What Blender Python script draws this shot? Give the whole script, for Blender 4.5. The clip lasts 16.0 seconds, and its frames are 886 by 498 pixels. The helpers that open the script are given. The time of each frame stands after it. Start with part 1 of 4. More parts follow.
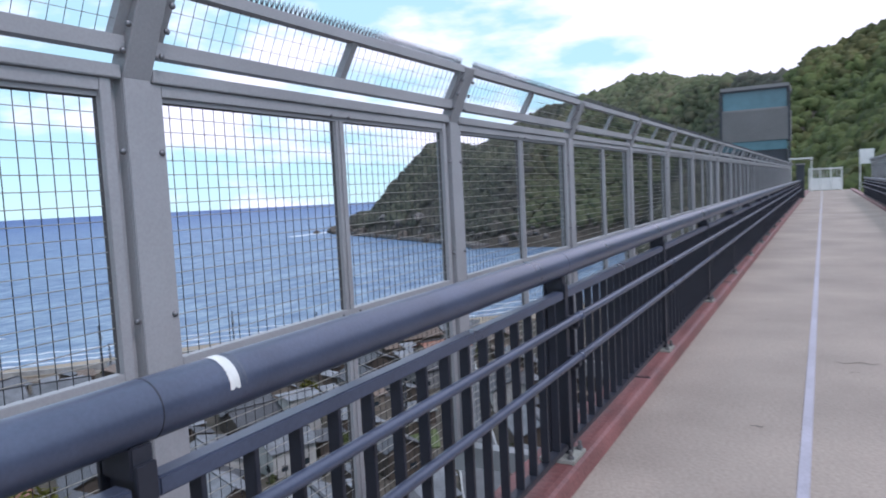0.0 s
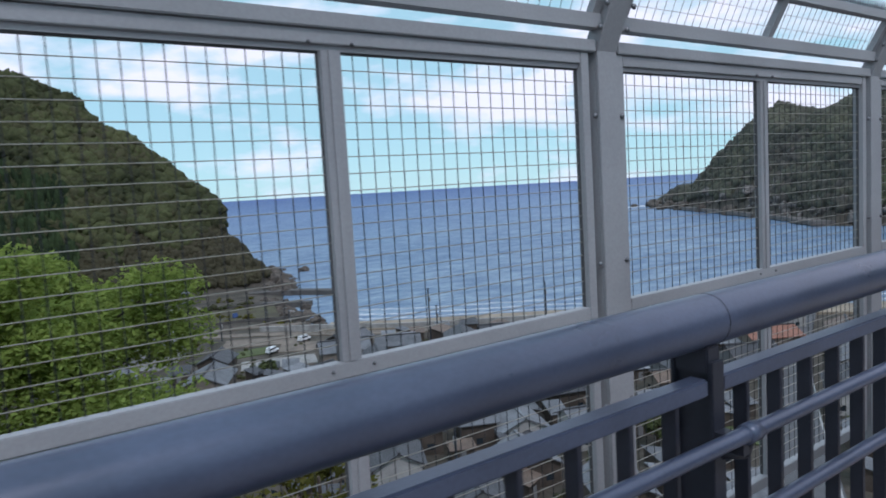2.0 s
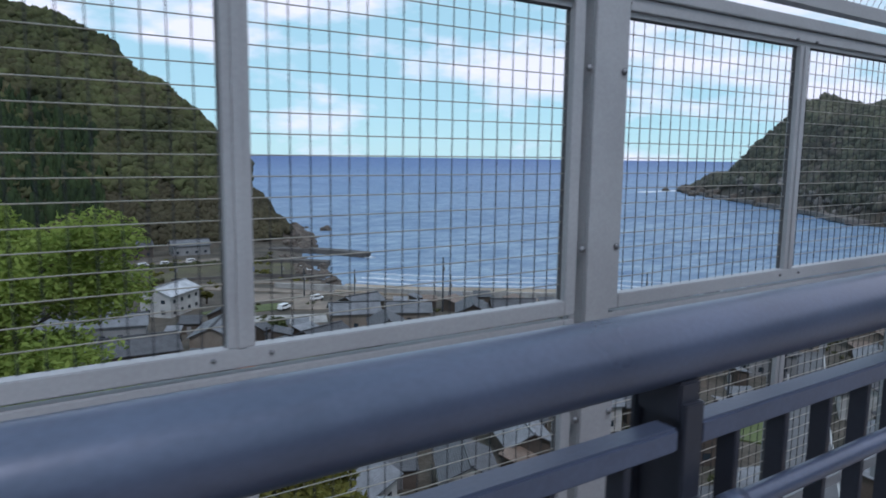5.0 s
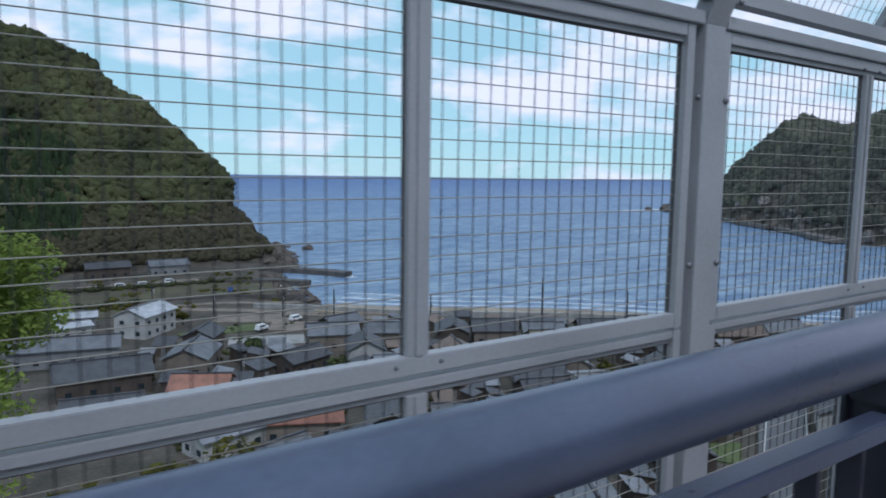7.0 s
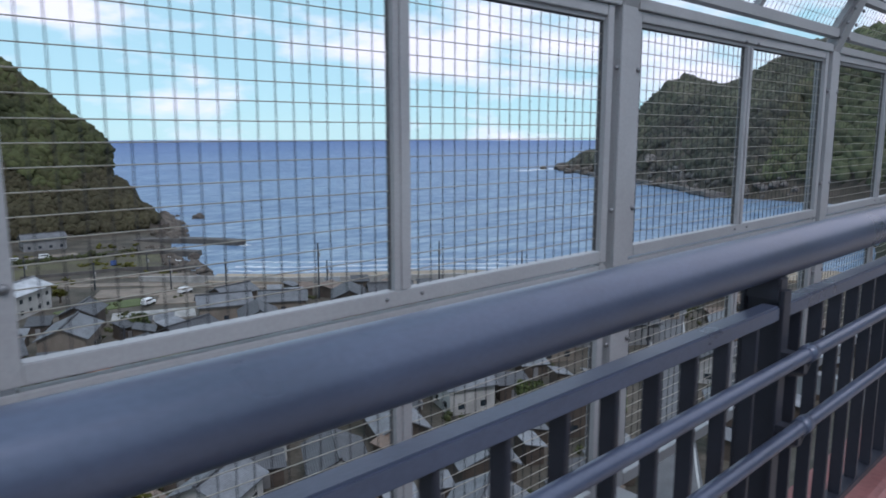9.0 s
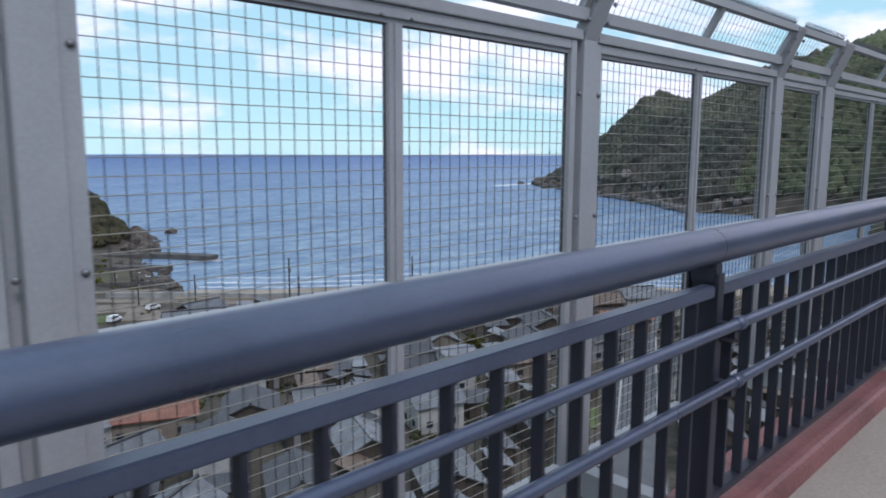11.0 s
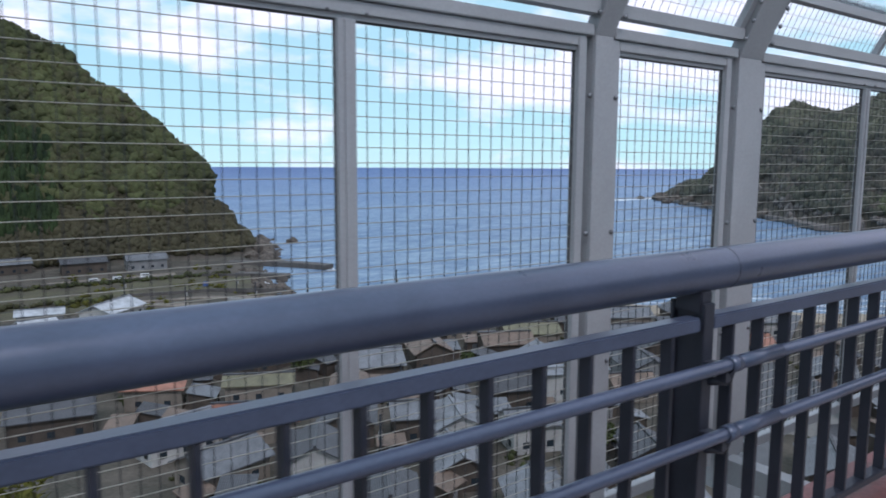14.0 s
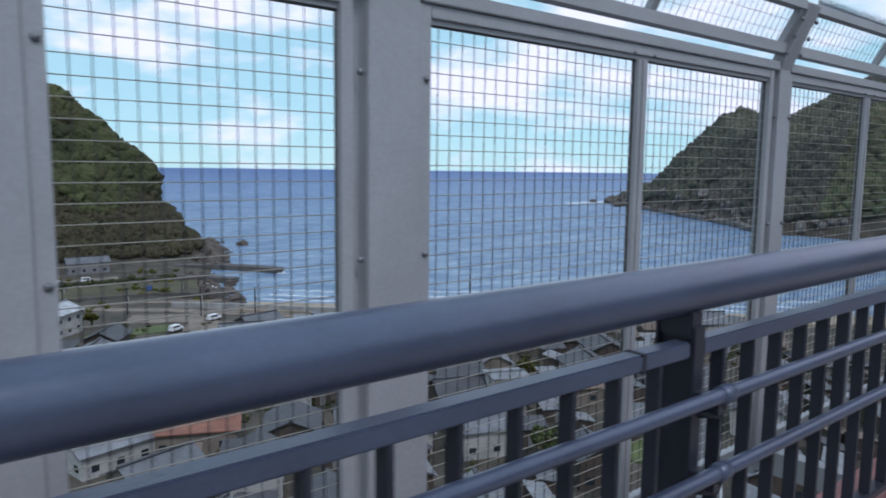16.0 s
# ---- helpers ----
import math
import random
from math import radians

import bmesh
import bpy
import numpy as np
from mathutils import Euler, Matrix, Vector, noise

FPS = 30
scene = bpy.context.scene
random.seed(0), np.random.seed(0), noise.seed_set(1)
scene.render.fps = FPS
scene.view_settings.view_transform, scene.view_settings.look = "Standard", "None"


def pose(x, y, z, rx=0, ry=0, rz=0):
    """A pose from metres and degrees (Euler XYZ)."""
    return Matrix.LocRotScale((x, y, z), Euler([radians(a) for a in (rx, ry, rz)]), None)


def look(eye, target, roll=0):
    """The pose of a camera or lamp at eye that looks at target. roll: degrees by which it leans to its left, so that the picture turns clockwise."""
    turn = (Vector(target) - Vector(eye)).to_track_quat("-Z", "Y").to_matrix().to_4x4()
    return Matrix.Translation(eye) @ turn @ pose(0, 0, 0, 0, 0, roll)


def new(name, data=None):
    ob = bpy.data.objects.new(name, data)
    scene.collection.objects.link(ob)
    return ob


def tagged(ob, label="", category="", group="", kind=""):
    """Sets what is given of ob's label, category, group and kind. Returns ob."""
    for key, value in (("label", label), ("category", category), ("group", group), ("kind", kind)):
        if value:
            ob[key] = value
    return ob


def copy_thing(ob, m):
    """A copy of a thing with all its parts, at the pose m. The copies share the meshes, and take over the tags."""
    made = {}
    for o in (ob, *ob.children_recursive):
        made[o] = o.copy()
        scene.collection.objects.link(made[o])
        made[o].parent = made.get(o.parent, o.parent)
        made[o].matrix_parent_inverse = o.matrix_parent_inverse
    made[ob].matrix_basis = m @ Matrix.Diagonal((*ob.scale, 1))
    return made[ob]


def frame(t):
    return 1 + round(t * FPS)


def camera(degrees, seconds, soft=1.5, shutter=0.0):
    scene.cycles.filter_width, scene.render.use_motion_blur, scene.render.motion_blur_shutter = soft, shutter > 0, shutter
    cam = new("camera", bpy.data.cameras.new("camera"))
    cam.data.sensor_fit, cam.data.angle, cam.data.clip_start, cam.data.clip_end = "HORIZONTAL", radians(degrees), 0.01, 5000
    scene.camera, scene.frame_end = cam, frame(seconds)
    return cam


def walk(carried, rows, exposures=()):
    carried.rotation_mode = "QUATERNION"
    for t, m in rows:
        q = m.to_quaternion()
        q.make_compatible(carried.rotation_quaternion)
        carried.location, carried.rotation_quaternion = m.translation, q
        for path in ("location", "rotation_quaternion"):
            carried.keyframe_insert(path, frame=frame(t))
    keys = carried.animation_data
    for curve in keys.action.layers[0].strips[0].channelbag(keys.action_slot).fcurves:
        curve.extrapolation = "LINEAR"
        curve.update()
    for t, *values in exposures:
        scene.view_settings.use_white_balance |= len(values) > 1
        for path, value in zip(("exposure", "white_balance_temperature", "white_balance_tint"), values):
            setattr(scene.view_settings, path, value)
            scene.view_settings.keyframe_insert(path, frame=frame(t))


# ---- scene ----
cam = camera(63.9, 16.0, soft=1.8, shutter=0.28)
PATH = [
    (0, (-1.706, 0.174, 1.473), (0.049, 1.119, 1.313), -2.9),
    (0.5, (-1.244, 0.251, 1.449), (0.373, 1.419, 1.313), -2.0),
    (1, (-0.778, 0.293, 1.431), (0.668, 1.667, 1.282), -2.3),
    (1.5, (-0.29, 0.305, 1.451), (0.968, 1.851, 1.284), -3.5),
    (2, (0.233, 0.38, 1.439), (1.414, 1.983, 1.252), -3.4),
    (2.5, (0.698, 0.331, 1.437), (1.775, 2.004, 1.231), -2.8),
    (3, (1.233, 0.385, 1.411), (2.231, 2.104, 1.195), -1.3),
    (3.5, (1.754, 0.449, 1.397), (2.803, 2.135, 1.161), 0.2),
    (4, (2.271, 0.494, 1.4), (3.287, 2.2, 1.163), 0.2),
    (4.5, (2.762, 0.558, 1.39), (3.857, 2.208, 1.112), 0.5),
    (7, (5.252, 0.763, 1.397), (6.403, 2.383, 1.178), 0.8),
    (7.5, (5.805, 0.7, 1.38), (7.088, 2.22, 1.171), 1.0),
    (8, (6.33, 0.673, 1.367), (7.707, 2.097, 1.093), 1.6),
    (8.5, (6.846, 0.65, 1.38), (8.266, 2.016, 1.035), 1.6),
    (9, (7.329, 0.607, 1.396), (8.685, 2.042, 1.075), -0.0),
    (9.5, (7.91, 0.566, 1.396), (9.325, 1.949, 1.103), 1.3),
    (10, (8.435, 0.477, 1.396), (9.866, 1.843, 1.104), 0.9),
    (12.5, (11.108, 0.208, 1.414), (12.396, 1.722, 1.188), -0.1),
    (13, (11.601, 0.215, 1.381), (12.829, 1.778, 1.158), 0.6),
    (13.5, (12.108, 0.185, 1.384), (13.264, 1.798, 1.135), 0.2),
    (14, (12.628, 0.149, 1.382), (13.785, 1.762, 1.137), 0.3),
    (14.5, (13.16, 0.217, 1.401), (14.367, 1.792, 1.154), 1.1),
    (15, (13.689, 0.251, 1.413), (14.89, 1.833, 1.182), 1.5),
    (15.5, (14.265, 0.341, 1.391), (15.482, 1.913, 1.175), 2.6),
    (16, (14.826, 0.375, 1.38), (16.081, 1.914, 1.143), 0.7),
]
walk(cam, [(t, look(eye, target, roll)) for t, eye, target, roll in PATH],
     exposures=[(0.0, 0.40, 5760, 27), (0.5, 0.18, 5790, 24), (1.0, 0.09, 5800, 22), (2.5, 0.0, 5680, 21), (4.5, 0.02, 5670, 21), (7.2, -0.08, 5520, 20), (8.8, 0.08, 5740, 22), (10.0, 0.15, 5810, 23.5), (13.0, 0.20, 5770, 23), (15.0, 0.15, 5740, 22.5), (16.0, 0.05, 5640, 21.5)])

# ---- light ----
world = bpy.data.worlds.new("sky")
scene.world = world
world.use_nodes = True
wn, wl = world.node_tree.nodes, world.node_tree.links
wn.clear()
SUN_EL, SUN_AZ = radians(52), radians(200)
sky = wn.new("ShaderNodeTexSky")
sky.sky_type, sky.sun_disc = "NISHITA", False
sky.sun_elevation, sky.sun_rotation = SUN_EL, SUN_AZ
sky.ozone_density, sky.dust_density, sky.air_density = 2.5, 0.0, 0.8
tc = wn.new("ShaderNodeTexCoord")
mp = wn.new("ShaderNodeMapping")
mp.inputs["Scale"].default_value = (1, 1, 2.8)
wl.new(tc.outputs["Generated"], mp.inputs[0])
cl = wn.new("ShaderNodeTexNoise")
cl.inputs["Scale"].default_value, cl.inputs["Detail"].default_value, cl.inputs["Roughness"].default_value = 5.0, 9, 0.52
wl.new(mp.outputs[0], cl.inputs["Vector"])
cr = wn.new("ShaderNodeValToRGB")
cr.color_ramp.elements[0].position, cr.color_ramp.elements[1].position = 0.46, 0.60
dotp = wn.new("ShaderNodeVectorMath")
dotp.operation = "DOT_PRODUCT"
wl.new(tc.outputs["Generated"], dotp.inputs[0])
dotp.inputs[1].default_value = (0.97, -0.1, 0.2)
bank = wn.new("ShaderNodeMapRange")
bank.inputs[1].default_value, bank.inputs[2].default_value, bank.inputs[4].default_value = 0.68, 0.97, 0.17
wl.new(dotp.outputs["Value"], bank.inputs[0])
cadd = wn.new("ShaderNodeMath")
wl.new(cl.outputs["Fac"], cadd.inputs[0])
wl.new(bank.outputs[0], cadd.inputs[1])
elev, low = wn.new("ShaderNodeSeparateXYZ"), wn.new("ShaderNodeMapRange")
wl.new(tc.outputs["Generated"], elev.inputs[0])
low.inputs[1].default_value, low.inputs[2].default_value, low.inputs[3].default_value, low.inputs[4].default_value = 0.0, 0.14, -0.075, 0.0
wl.new(elev.outputs["Z"], low.inputs[0])
cadd2 = wn.new("ShaderNodeMath")
wl.new(cadd.outputs[0], cadd2.inputs[0])
wl.new(low.outputs[0], cadd2.inputs[1])
wl.new(cadd2.outputs[0], cr.inputs[0])
gain = wn.new("ShaderNodeMix")
gain.data_type, gain.blend_type = "RGBA", "MULTIPLY"
gain.inputs[0].default_value = 1.0
wl.new(sky.outputs[0], gain.inputs[6])
gain.inputs[7].default_value = (1.15, 1.25, 1.0, 1)
mixc = wn.new("ShaderNodeMix")
mixc.data_type = "RGBA"
wl.new(cr.outputs[0], mixc.inputs[0])
haze = wn.new("ShaderNodeMix")
haze.data_type = "RGBA"
haze.inputs[0].default_value = 0.86
haze.inputs[7].default_value = (4.2, 6.85, 6.95, 1)
wl.new(gain.outputs[2], haze.inputs[6])
wl.new(haze.outputs[2], mixc.inputs[6])
mixc.inputs[7].default_value = (8.8, 8.95, 9.0, 1)
bg = wn.new("ShaderNodeBackground")
bg.inputs[1].default_value = 0.105
wl.new(mixc.outputs[2], bg.inputs[0])
wo = wn.new("ShaderNodeOutputWorld")
wl.new(bg.outputs[0], wo.inputs[0])

sun = new("sun", bpy.data.lights.new("sun", "SUN"))
sun.data.energy, sun.data.angle, sun.data.color = 1.1, radians(12), (1.0, 0.95, 0.88)
sun.matrix_world = pose(0, 0, 60) @ Vector((math.sin(SUN_AZ) * math.cos(SUN_EL), math.cos(SUN_AZ) * math.cos(SUN_EL), math.sin(SUN_EL))).to_track_quat("Z", "Y").to_matrix().to_4x4()


# ---- materials ----
def mat(name, base, rough=0.6, metal=0.0, vary=0.25, scale=6.0, fine=60.0, bump=0.15, tint=None, rand=0.0, spec=0.5):
    """Paint or stone with stains at a coarse scale and grain at a fine one."""
    m = bpy.data.materials.new(name)
    m.use_nodes = True
    n, l = m.node_tree.nodes, m.node_tree.links
    b = n["Principled BSDF"]
    b.inputs["Metallic"].default_value = metal
    b.inputs["Specular IOR Level"].default_value = spec
    n1, n2 = n.new("ShaderNodeTexNoise"), n.new("ShaderNodeTexNoise")
    geo = n.new("ShaderNodeNewGeometry")
    n1.inputs["Scale"].default_value, n1.inputs["Detail"].default_value = scale, 6
    n2.inputs["Scale"].default_value, n2.inputs["Detail"].default_value = fine, 4
    l.new(geo.outputs["Position"], n1.inputs["Vector"])
    l.new(geo.outputs["Position"], n2.inputs["Vector"])
    mx = n.new("ShaderNodeMix")
    mx.data_type = "RGBA"
    t = tint or tuple(c * (1 - vary) for c in base)
    mx.inputs[6].default_value, mx.inputs[7].default_value = (*t, 1), (*[min(1, c * (1 + vary * 0.5)) for c in base], 1)
    rp = n.new("ShaderNodeMapRange")
    rp.inputs[1].default_value, rp.inputs[2].default_value = 0.32, 0.68
    l.new(n1.outputs["Fac"], rp.inputs[0])
    l.new(rp.outputs[0], mx.inputs[0])
    g = n.new("ShaderNodeMix")
    g.data_type, g.blend_type = "RGBA", "MULTIPLY"
    g.inputs[0].default_value = 1
    gr = n.new("ShaderNodeMapRange")
    gr.inputs[1].default_value, gr.inputs[2].default_value = 0.3, 0.7
    gr.inputs[3].default_value, gr.inputs[4].default_value = 1 - vary * 0.6, 1 + vary * 0.3
    l.new(n2.outputs["Fac"], gr.inputs[0])
    l.new(mx.outputs[2], g.inputs[6])
    l.new(gr.outputs[0], g.inputs[7])
    out = g.outputs[2]
    if rand:
        oi = n.new("ShaderNodeObjectInfo")
        rr = n.new("ShaderNodeMapRange")
        rr.inputs[3].default_value, rr.inputs[4].default_value = 1 - rand, 1 + rand
        l.new(oi.outputs["Random"], rr.inputs[0])
        g2 = n.new("ShaderNodeMix")
        g2.data_type, g2.blend_type = "RGBA", "MULTIPLY"
        g2.inputs[0].default_value = 1
        l.new(out, g2.inputs[6])
        l.new(rr.outputs[0], g2.inputs[7])
        out = g2.outputs[2]
    l.new(out, b.inputs["Base Color"])
    rg = n.new("ShaderNodeMapRange")
    rg.inputs[3].default_value, rg.inputs[4].default_value = max(0.05, rough - 0.1), min(1, rough + 0.1)
    l.new(n1.outputs["Fac"], rg.inputs[0])
    l.new(rg.outputs[0], b.inputs["Roughness"])
    if bump:
        bp = n.new("ShaderNodeBump")
        bp.inputs["Strength"].default_value, bp.inputs["Distance"].default_value = bump, 0.6 / fine
        l.new(n2.outputs["Fac"], bp.inputs["Height"])
        l.new(bp.outputs[0], b.inputs["Normal"])
    return m


def foliage(name, dark, light, scale=0.35, fine=2.2, bump=1.0, leaf=False, autumn=None, island=0.34):
    """Leaf mass: patches between two greens, broken up per clump."""
    m = bpy.data.materials.new(name)
    m.use_nodes = True
    n, l = m.node_tree.nodes, m.node_tree.links
    b = n["Principled BSDF"]
    b.inputs["Roughness"].default_value, b.inputs["Specular IOR Level"].default_value = 0.85, 0.15
    co, ge = n.new("ShaderNodeTexCoord"), n.new("ShaderNodeNewGeometry")
    n1, n2 = n.new("ShaderNodeTexNoise"), n.new("ShaderNodeTexNoise")
    n1.inputs["Scale"].default_value, n1.inputs["Detail"].default_value = scale, 5
    n2.inputs["Scale"].default_value, n2.inputs["Detail"].default_value = fine, 6
    l.new(co.outputs["Object"], n1.inputs["Vector"])
    l.new(co.outputs["Object"], n2.inputs["Vector"])
    a = n.new("ShaderNodeMath")
    a.operation = "MULTIPLY_ADD"
    l.new(ge.outputs["Random Per Island"], a.inputs[0])
    a.inputs[1].default_value, a.inputs[2].default_value = island, -island / 2
    a2 = n.new("ShaderNodeMath")
    a2.operation = "ADD"
    l.new(a.outputs[0], a2.inputs[0])
    l.new(n1.outputs["Fac"], a2.inputs[1])
    a3 = n.new("ShaderNodeMath")
    a3.operation = "MULTIPLY_ADD"
    l.new(n2.outputs["Fac"], a3.inputs[0])
    a3.inputs[1].default_value = 0.7
    l.new(a2.outputs[0], a3.inputs[2])
    mr = n.new("ShaderNodeMapRange")
    mr.inputs[1].default_value, mr.inputs[2].default_value = 0.52, 1.15
    l.new(a3.outputs[0], mr.inputs[0])
    mx = n.new("ShaderNodeMix")
    mx.data_type = "RGBA"
    mx.inputs[6].default_value, mx.inputs[7].default_value = (*dark, 1), (*light, 1)
    l.new(mr.outputs[0], mx.inputs[0])
    if autumn:
        n3, am, ar, al = n.new("ShaderNodeTexNoise"), n.new("ShaderNodeMath"), n.new("ShaderNodeMapRange"), n.new("ShaderNodeMix")
        n3.inputs["Scale"].default_value, n3.inputs["Detail"].default_value = scale * 0.55, 4
        off = n.new("ShaderNodeMapping")
        off.inputs["Location"].default_value = (37, 11, 5)
        l.new(co.outputs["Object"], off.inputs[0])
        l.new(off.outputs[0], n3.inputs["Vector"])
        am.operation = "MULTIPLY_ADD"
        l.new(ge.outputs["Random Per Island"], am.inputs[0])
        am.inputs[1].default_value = -0.3
        l.new(n3.outputs["Fac"], am.inputs[2])
        ar.inputs[1].default_value, ar.inputs[2].default_value = 0.32, 0.52
        l.new(am.outputs[0], ar.inputs[0])
        al.data_type = "RGBA"
        l.new(ar.outputs[0], al.inputs[0])
        al.inputs[6].default_value, al.inputs[7].default_value = (*light, 1), (*autumn, 1)
        l.new(al.outputs[2], mx.inputs[7])
    l.new(mx.outputs[2], b.inputs["Base Color"])
    bp = n.new("ShaderNodeBump")
    bp.inputs["Strength"].default_value, bp.inputs["Distance"].default_value = bump * 0.45, 0.6 / fine
    l.new(n2.outputs["Fac"], bp.inputs["Height"])
    l.new(bp.outputs[0], b.inputs["Normal"])
    if leaf:
        tr, ms = n.new("ShaderNodeBsdfTranslucent"), n.new("ShaderNodeMixShader")
        l.new(mx.outputs[2], tr.inputs[0])
        ms.inputs[0].default_value = 0.45
        l.new(b.outputs[0], ms.inputs[1])
        l.new(tr.outputs[0], ms.inputs[2])
        l.new(ms.outputs[0], n["Material Output"].inputs[0])
    return m


FENCE = mat("fence_paint", (0.362, 0.361, 0.370), 0.5, 0.0, 0.12, 2, 90, 0.05)
# One zinc wire in two tones: level wires coloured as lit, uprights as shaded.
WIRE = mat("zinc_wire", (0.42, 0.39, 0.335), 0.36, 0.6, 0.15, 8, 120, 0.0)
WIRE_UP = mat("zinc_wire_shaded", (0.012, 0.013, 0.018), 0.55, 0.0, 0.15, 8, 120, 0.0)
SPIKE = mat("spike_steel", (0.10, 0.10, 0.11), 0.5, 0.3, 0.2, 20, 120, 0.0)
BOLT = mat("bolt_steel", (0.22, 0.22, 0.23), 0.4, 0.6, 0.2, 20, 150, 0.05)
RAIL = mat("handrail_paint", (0.075, 0.091, 0.143), 0.31, 0.15, 0.20, 4, 110, 0.06, spec=0.65)
# The handrail's paint darkened for the backlit shade on posts and balusters.
RAIL2 = mat("railing_paint_shaded", (0.030, 0.032, 0.045), 0.42, 0.1, 0.15, 3, 80, 0.05)
EDGE_GREY = mat("dark_edge_grey", (0.085, 0.083, 0.085), 0.7)
SEAM = mat("joint_gap", (0.02, 0.022, 0.03), 0.6)
BASEPLATE = mat("galvanised_plate", (0.40, 0.40, 0.36), 0.55, 0.2, 0.3, 12, 90, 0.2)
DECK = mat("deck_concrete", (0.375, 0.305, 0.255), 0.85, 0, 0.24, 0.7, 45, 0.3)
KERB = mat("red_kerb_paint", (0.245, 0.098, 0.092), 0.45, 0, 0.35, 2.2, 40, 0.2)
STRIP = mat("steel_strip", (0.42, 0.40, 0.46), 0.45, 0.3, 0.2, 2, 60, 0.05)
TAPE = mat("white_tape", (0.78, 0.77, 0.74), 0.6, 0, 0.1, 15, 100, 0.1)
CONC = mat("grey_concrete", (0.34, 0.33, 0.31), 0.9, 0, 0.3, 0.4, 6, 0.3)
PIER = mat("dark_concrete", (0.11, 0.10, 0.092), 0.9, 0, 0.35, 0.3, 3, 0.4)
LANE = mat("dusty_lane", (0.22, 0.182, 0.145), 0.95, 0, 0.35, 0.25, 3, 0.3)
ASPH = mat("asphalt", (0.12, 0.12, 0.125), 0.9, 0, 0.2, 0.3, 4, 0.2)
LINE = mat("road_paint", (0.42, 0.42, 0.41), 0.8, 0, 0.25, 0.5, 5, 0.1)
SAND = mat("sand", (0.34, 0.28, 0.21), 0.95, 0, 0.3, 0.08, 1.5, 0.3)
SCAR = mat("bare_cliff_rock", (0.185, 0.165, 0.150), 0.95, 0, 0.45, 0.2, 1.0, 0.8)
ROCK = mat("sea_rock", (0.120, 0.098, 0.080), 0.9, 0, 0.5, 0.25, 1.5, 0.8)
GRASS = mat("rough_grass", (0.085, 0.080, 0.040), 0.95, 0, 0.4, 0.12, 1.8, 0.5, tint=(0.062, 0.050, 0.034))
LAWN = mat("green_field", (0.095, 0.118, 0.042), 0.95, 0, 0.3, 0.15, 2.0, 0.5)
SOIL = mat("village_ground", (0.092, 0.076, 0.060), 0.95, 0, 0.4, 0.14, 1.3, 0.4, tint=(0.042, 0.038, 0.026))
FOAM = mat("sea_foam", (0.8, 0.82, 0.84), 0.9, 0, 0.1, 0.5, 3, 0.3)
WOODS = foliage("broadleaf_wood", (0.026, 0.031, 0.016), (0.094, 0.102, 0.042), 0.045, 0.9, 1.0, autumn=(0.104, 0.092, 0.048), island=0.18)
# Distance haze is mixed into these two far greens: raised darks, greyer tone.
WOODS_R = foliage("headland_wood_hazed", (0.054, 0.053, 0.047), (0.118, 0.118, 0.080), 0.014, 0.22, 0.3, autumn=(0.136, 0.114, 0.096), island=0.12)
WOODS_M = foliage("ridge_wood_hazed", (0.060, 0.066, 0.042), (0.140, 0.155, 0.080), 0.02, 0.25, 0.4, autumn=(0.150, 0.132, 0.082), island=0.15)
WOODS_N = foliage("spring_wood", (0.034, 0.044, 0.020), (0.130, 0.156, 0.056), 0.028, 0.8, 1.0, autumn=(0.172, 0.150, 0.062), island=0.26)
SCRUB = foliage("brown_scrub", (0.040, 0.036, 0.024), (0.080, 0.072, 0.040), 0.05, 1.0, 1.0, autumn=(0.092, 0.080, 0.048), island=0.1)
CEDAR = foliage("cedar_wood", (0.008, 0.015, 0.008), (0.04, 0.06, 0.022), 0.08, 0.8)
BRIGHT = foliage("fresh_leaves", (0.135, 0.185, 0.038), (0.330, 0.410, 0.095), 0.25, 3.0, bump=0.2, leaf=True)
OLIVE = foliage("olive_leaves", (0.055, 0.055, 0.014), (0.20, 0.19, 0.045), 0.3, 3.0, bump=0.2, leaf=True)
BARK = mat("bark", (0.10, 0.075, 0.055), 0.95, 0, 0.4, 2, 14, 0.6)
GLASS_D = mat("dark_window", (0.03, 0.04, 0.05), 0.12, 0, 0.2, 0.5, 3, 0.0)
TEAL = mat("teal_glass", (0.10, 0.21, 0.25), 0.15, 0, 0.15, 0.2, 2, 0.0)
LOUVRE = mat("grey_cladding", (0.24, 0.228, 0.225), 0.6, 0.1, 0.1, 0.5, 6, 0.05)
DARKST = mat("dark_steel", (0.05, 0.055, 0.065), 0.5, 0.3, 0.2, 1, 20, 0.05)
WHITEP = mat("white_paint", (0.72, 0.72, 0.70), 0.6, 0, 0.12, 0.6, 8, 0.1)
CARW = mat("white_car_paint", (0.78, 0.78, 0.78), 0.25, 0, 0.05, 1, 8, 0.0)
RUBBER = mat("tyre_rubber", (0.02, 0.02, 0.02), 0.85)
BLUE = mat("blue_sign_paint", (0.07, 0.12, 0.30), 0.5)


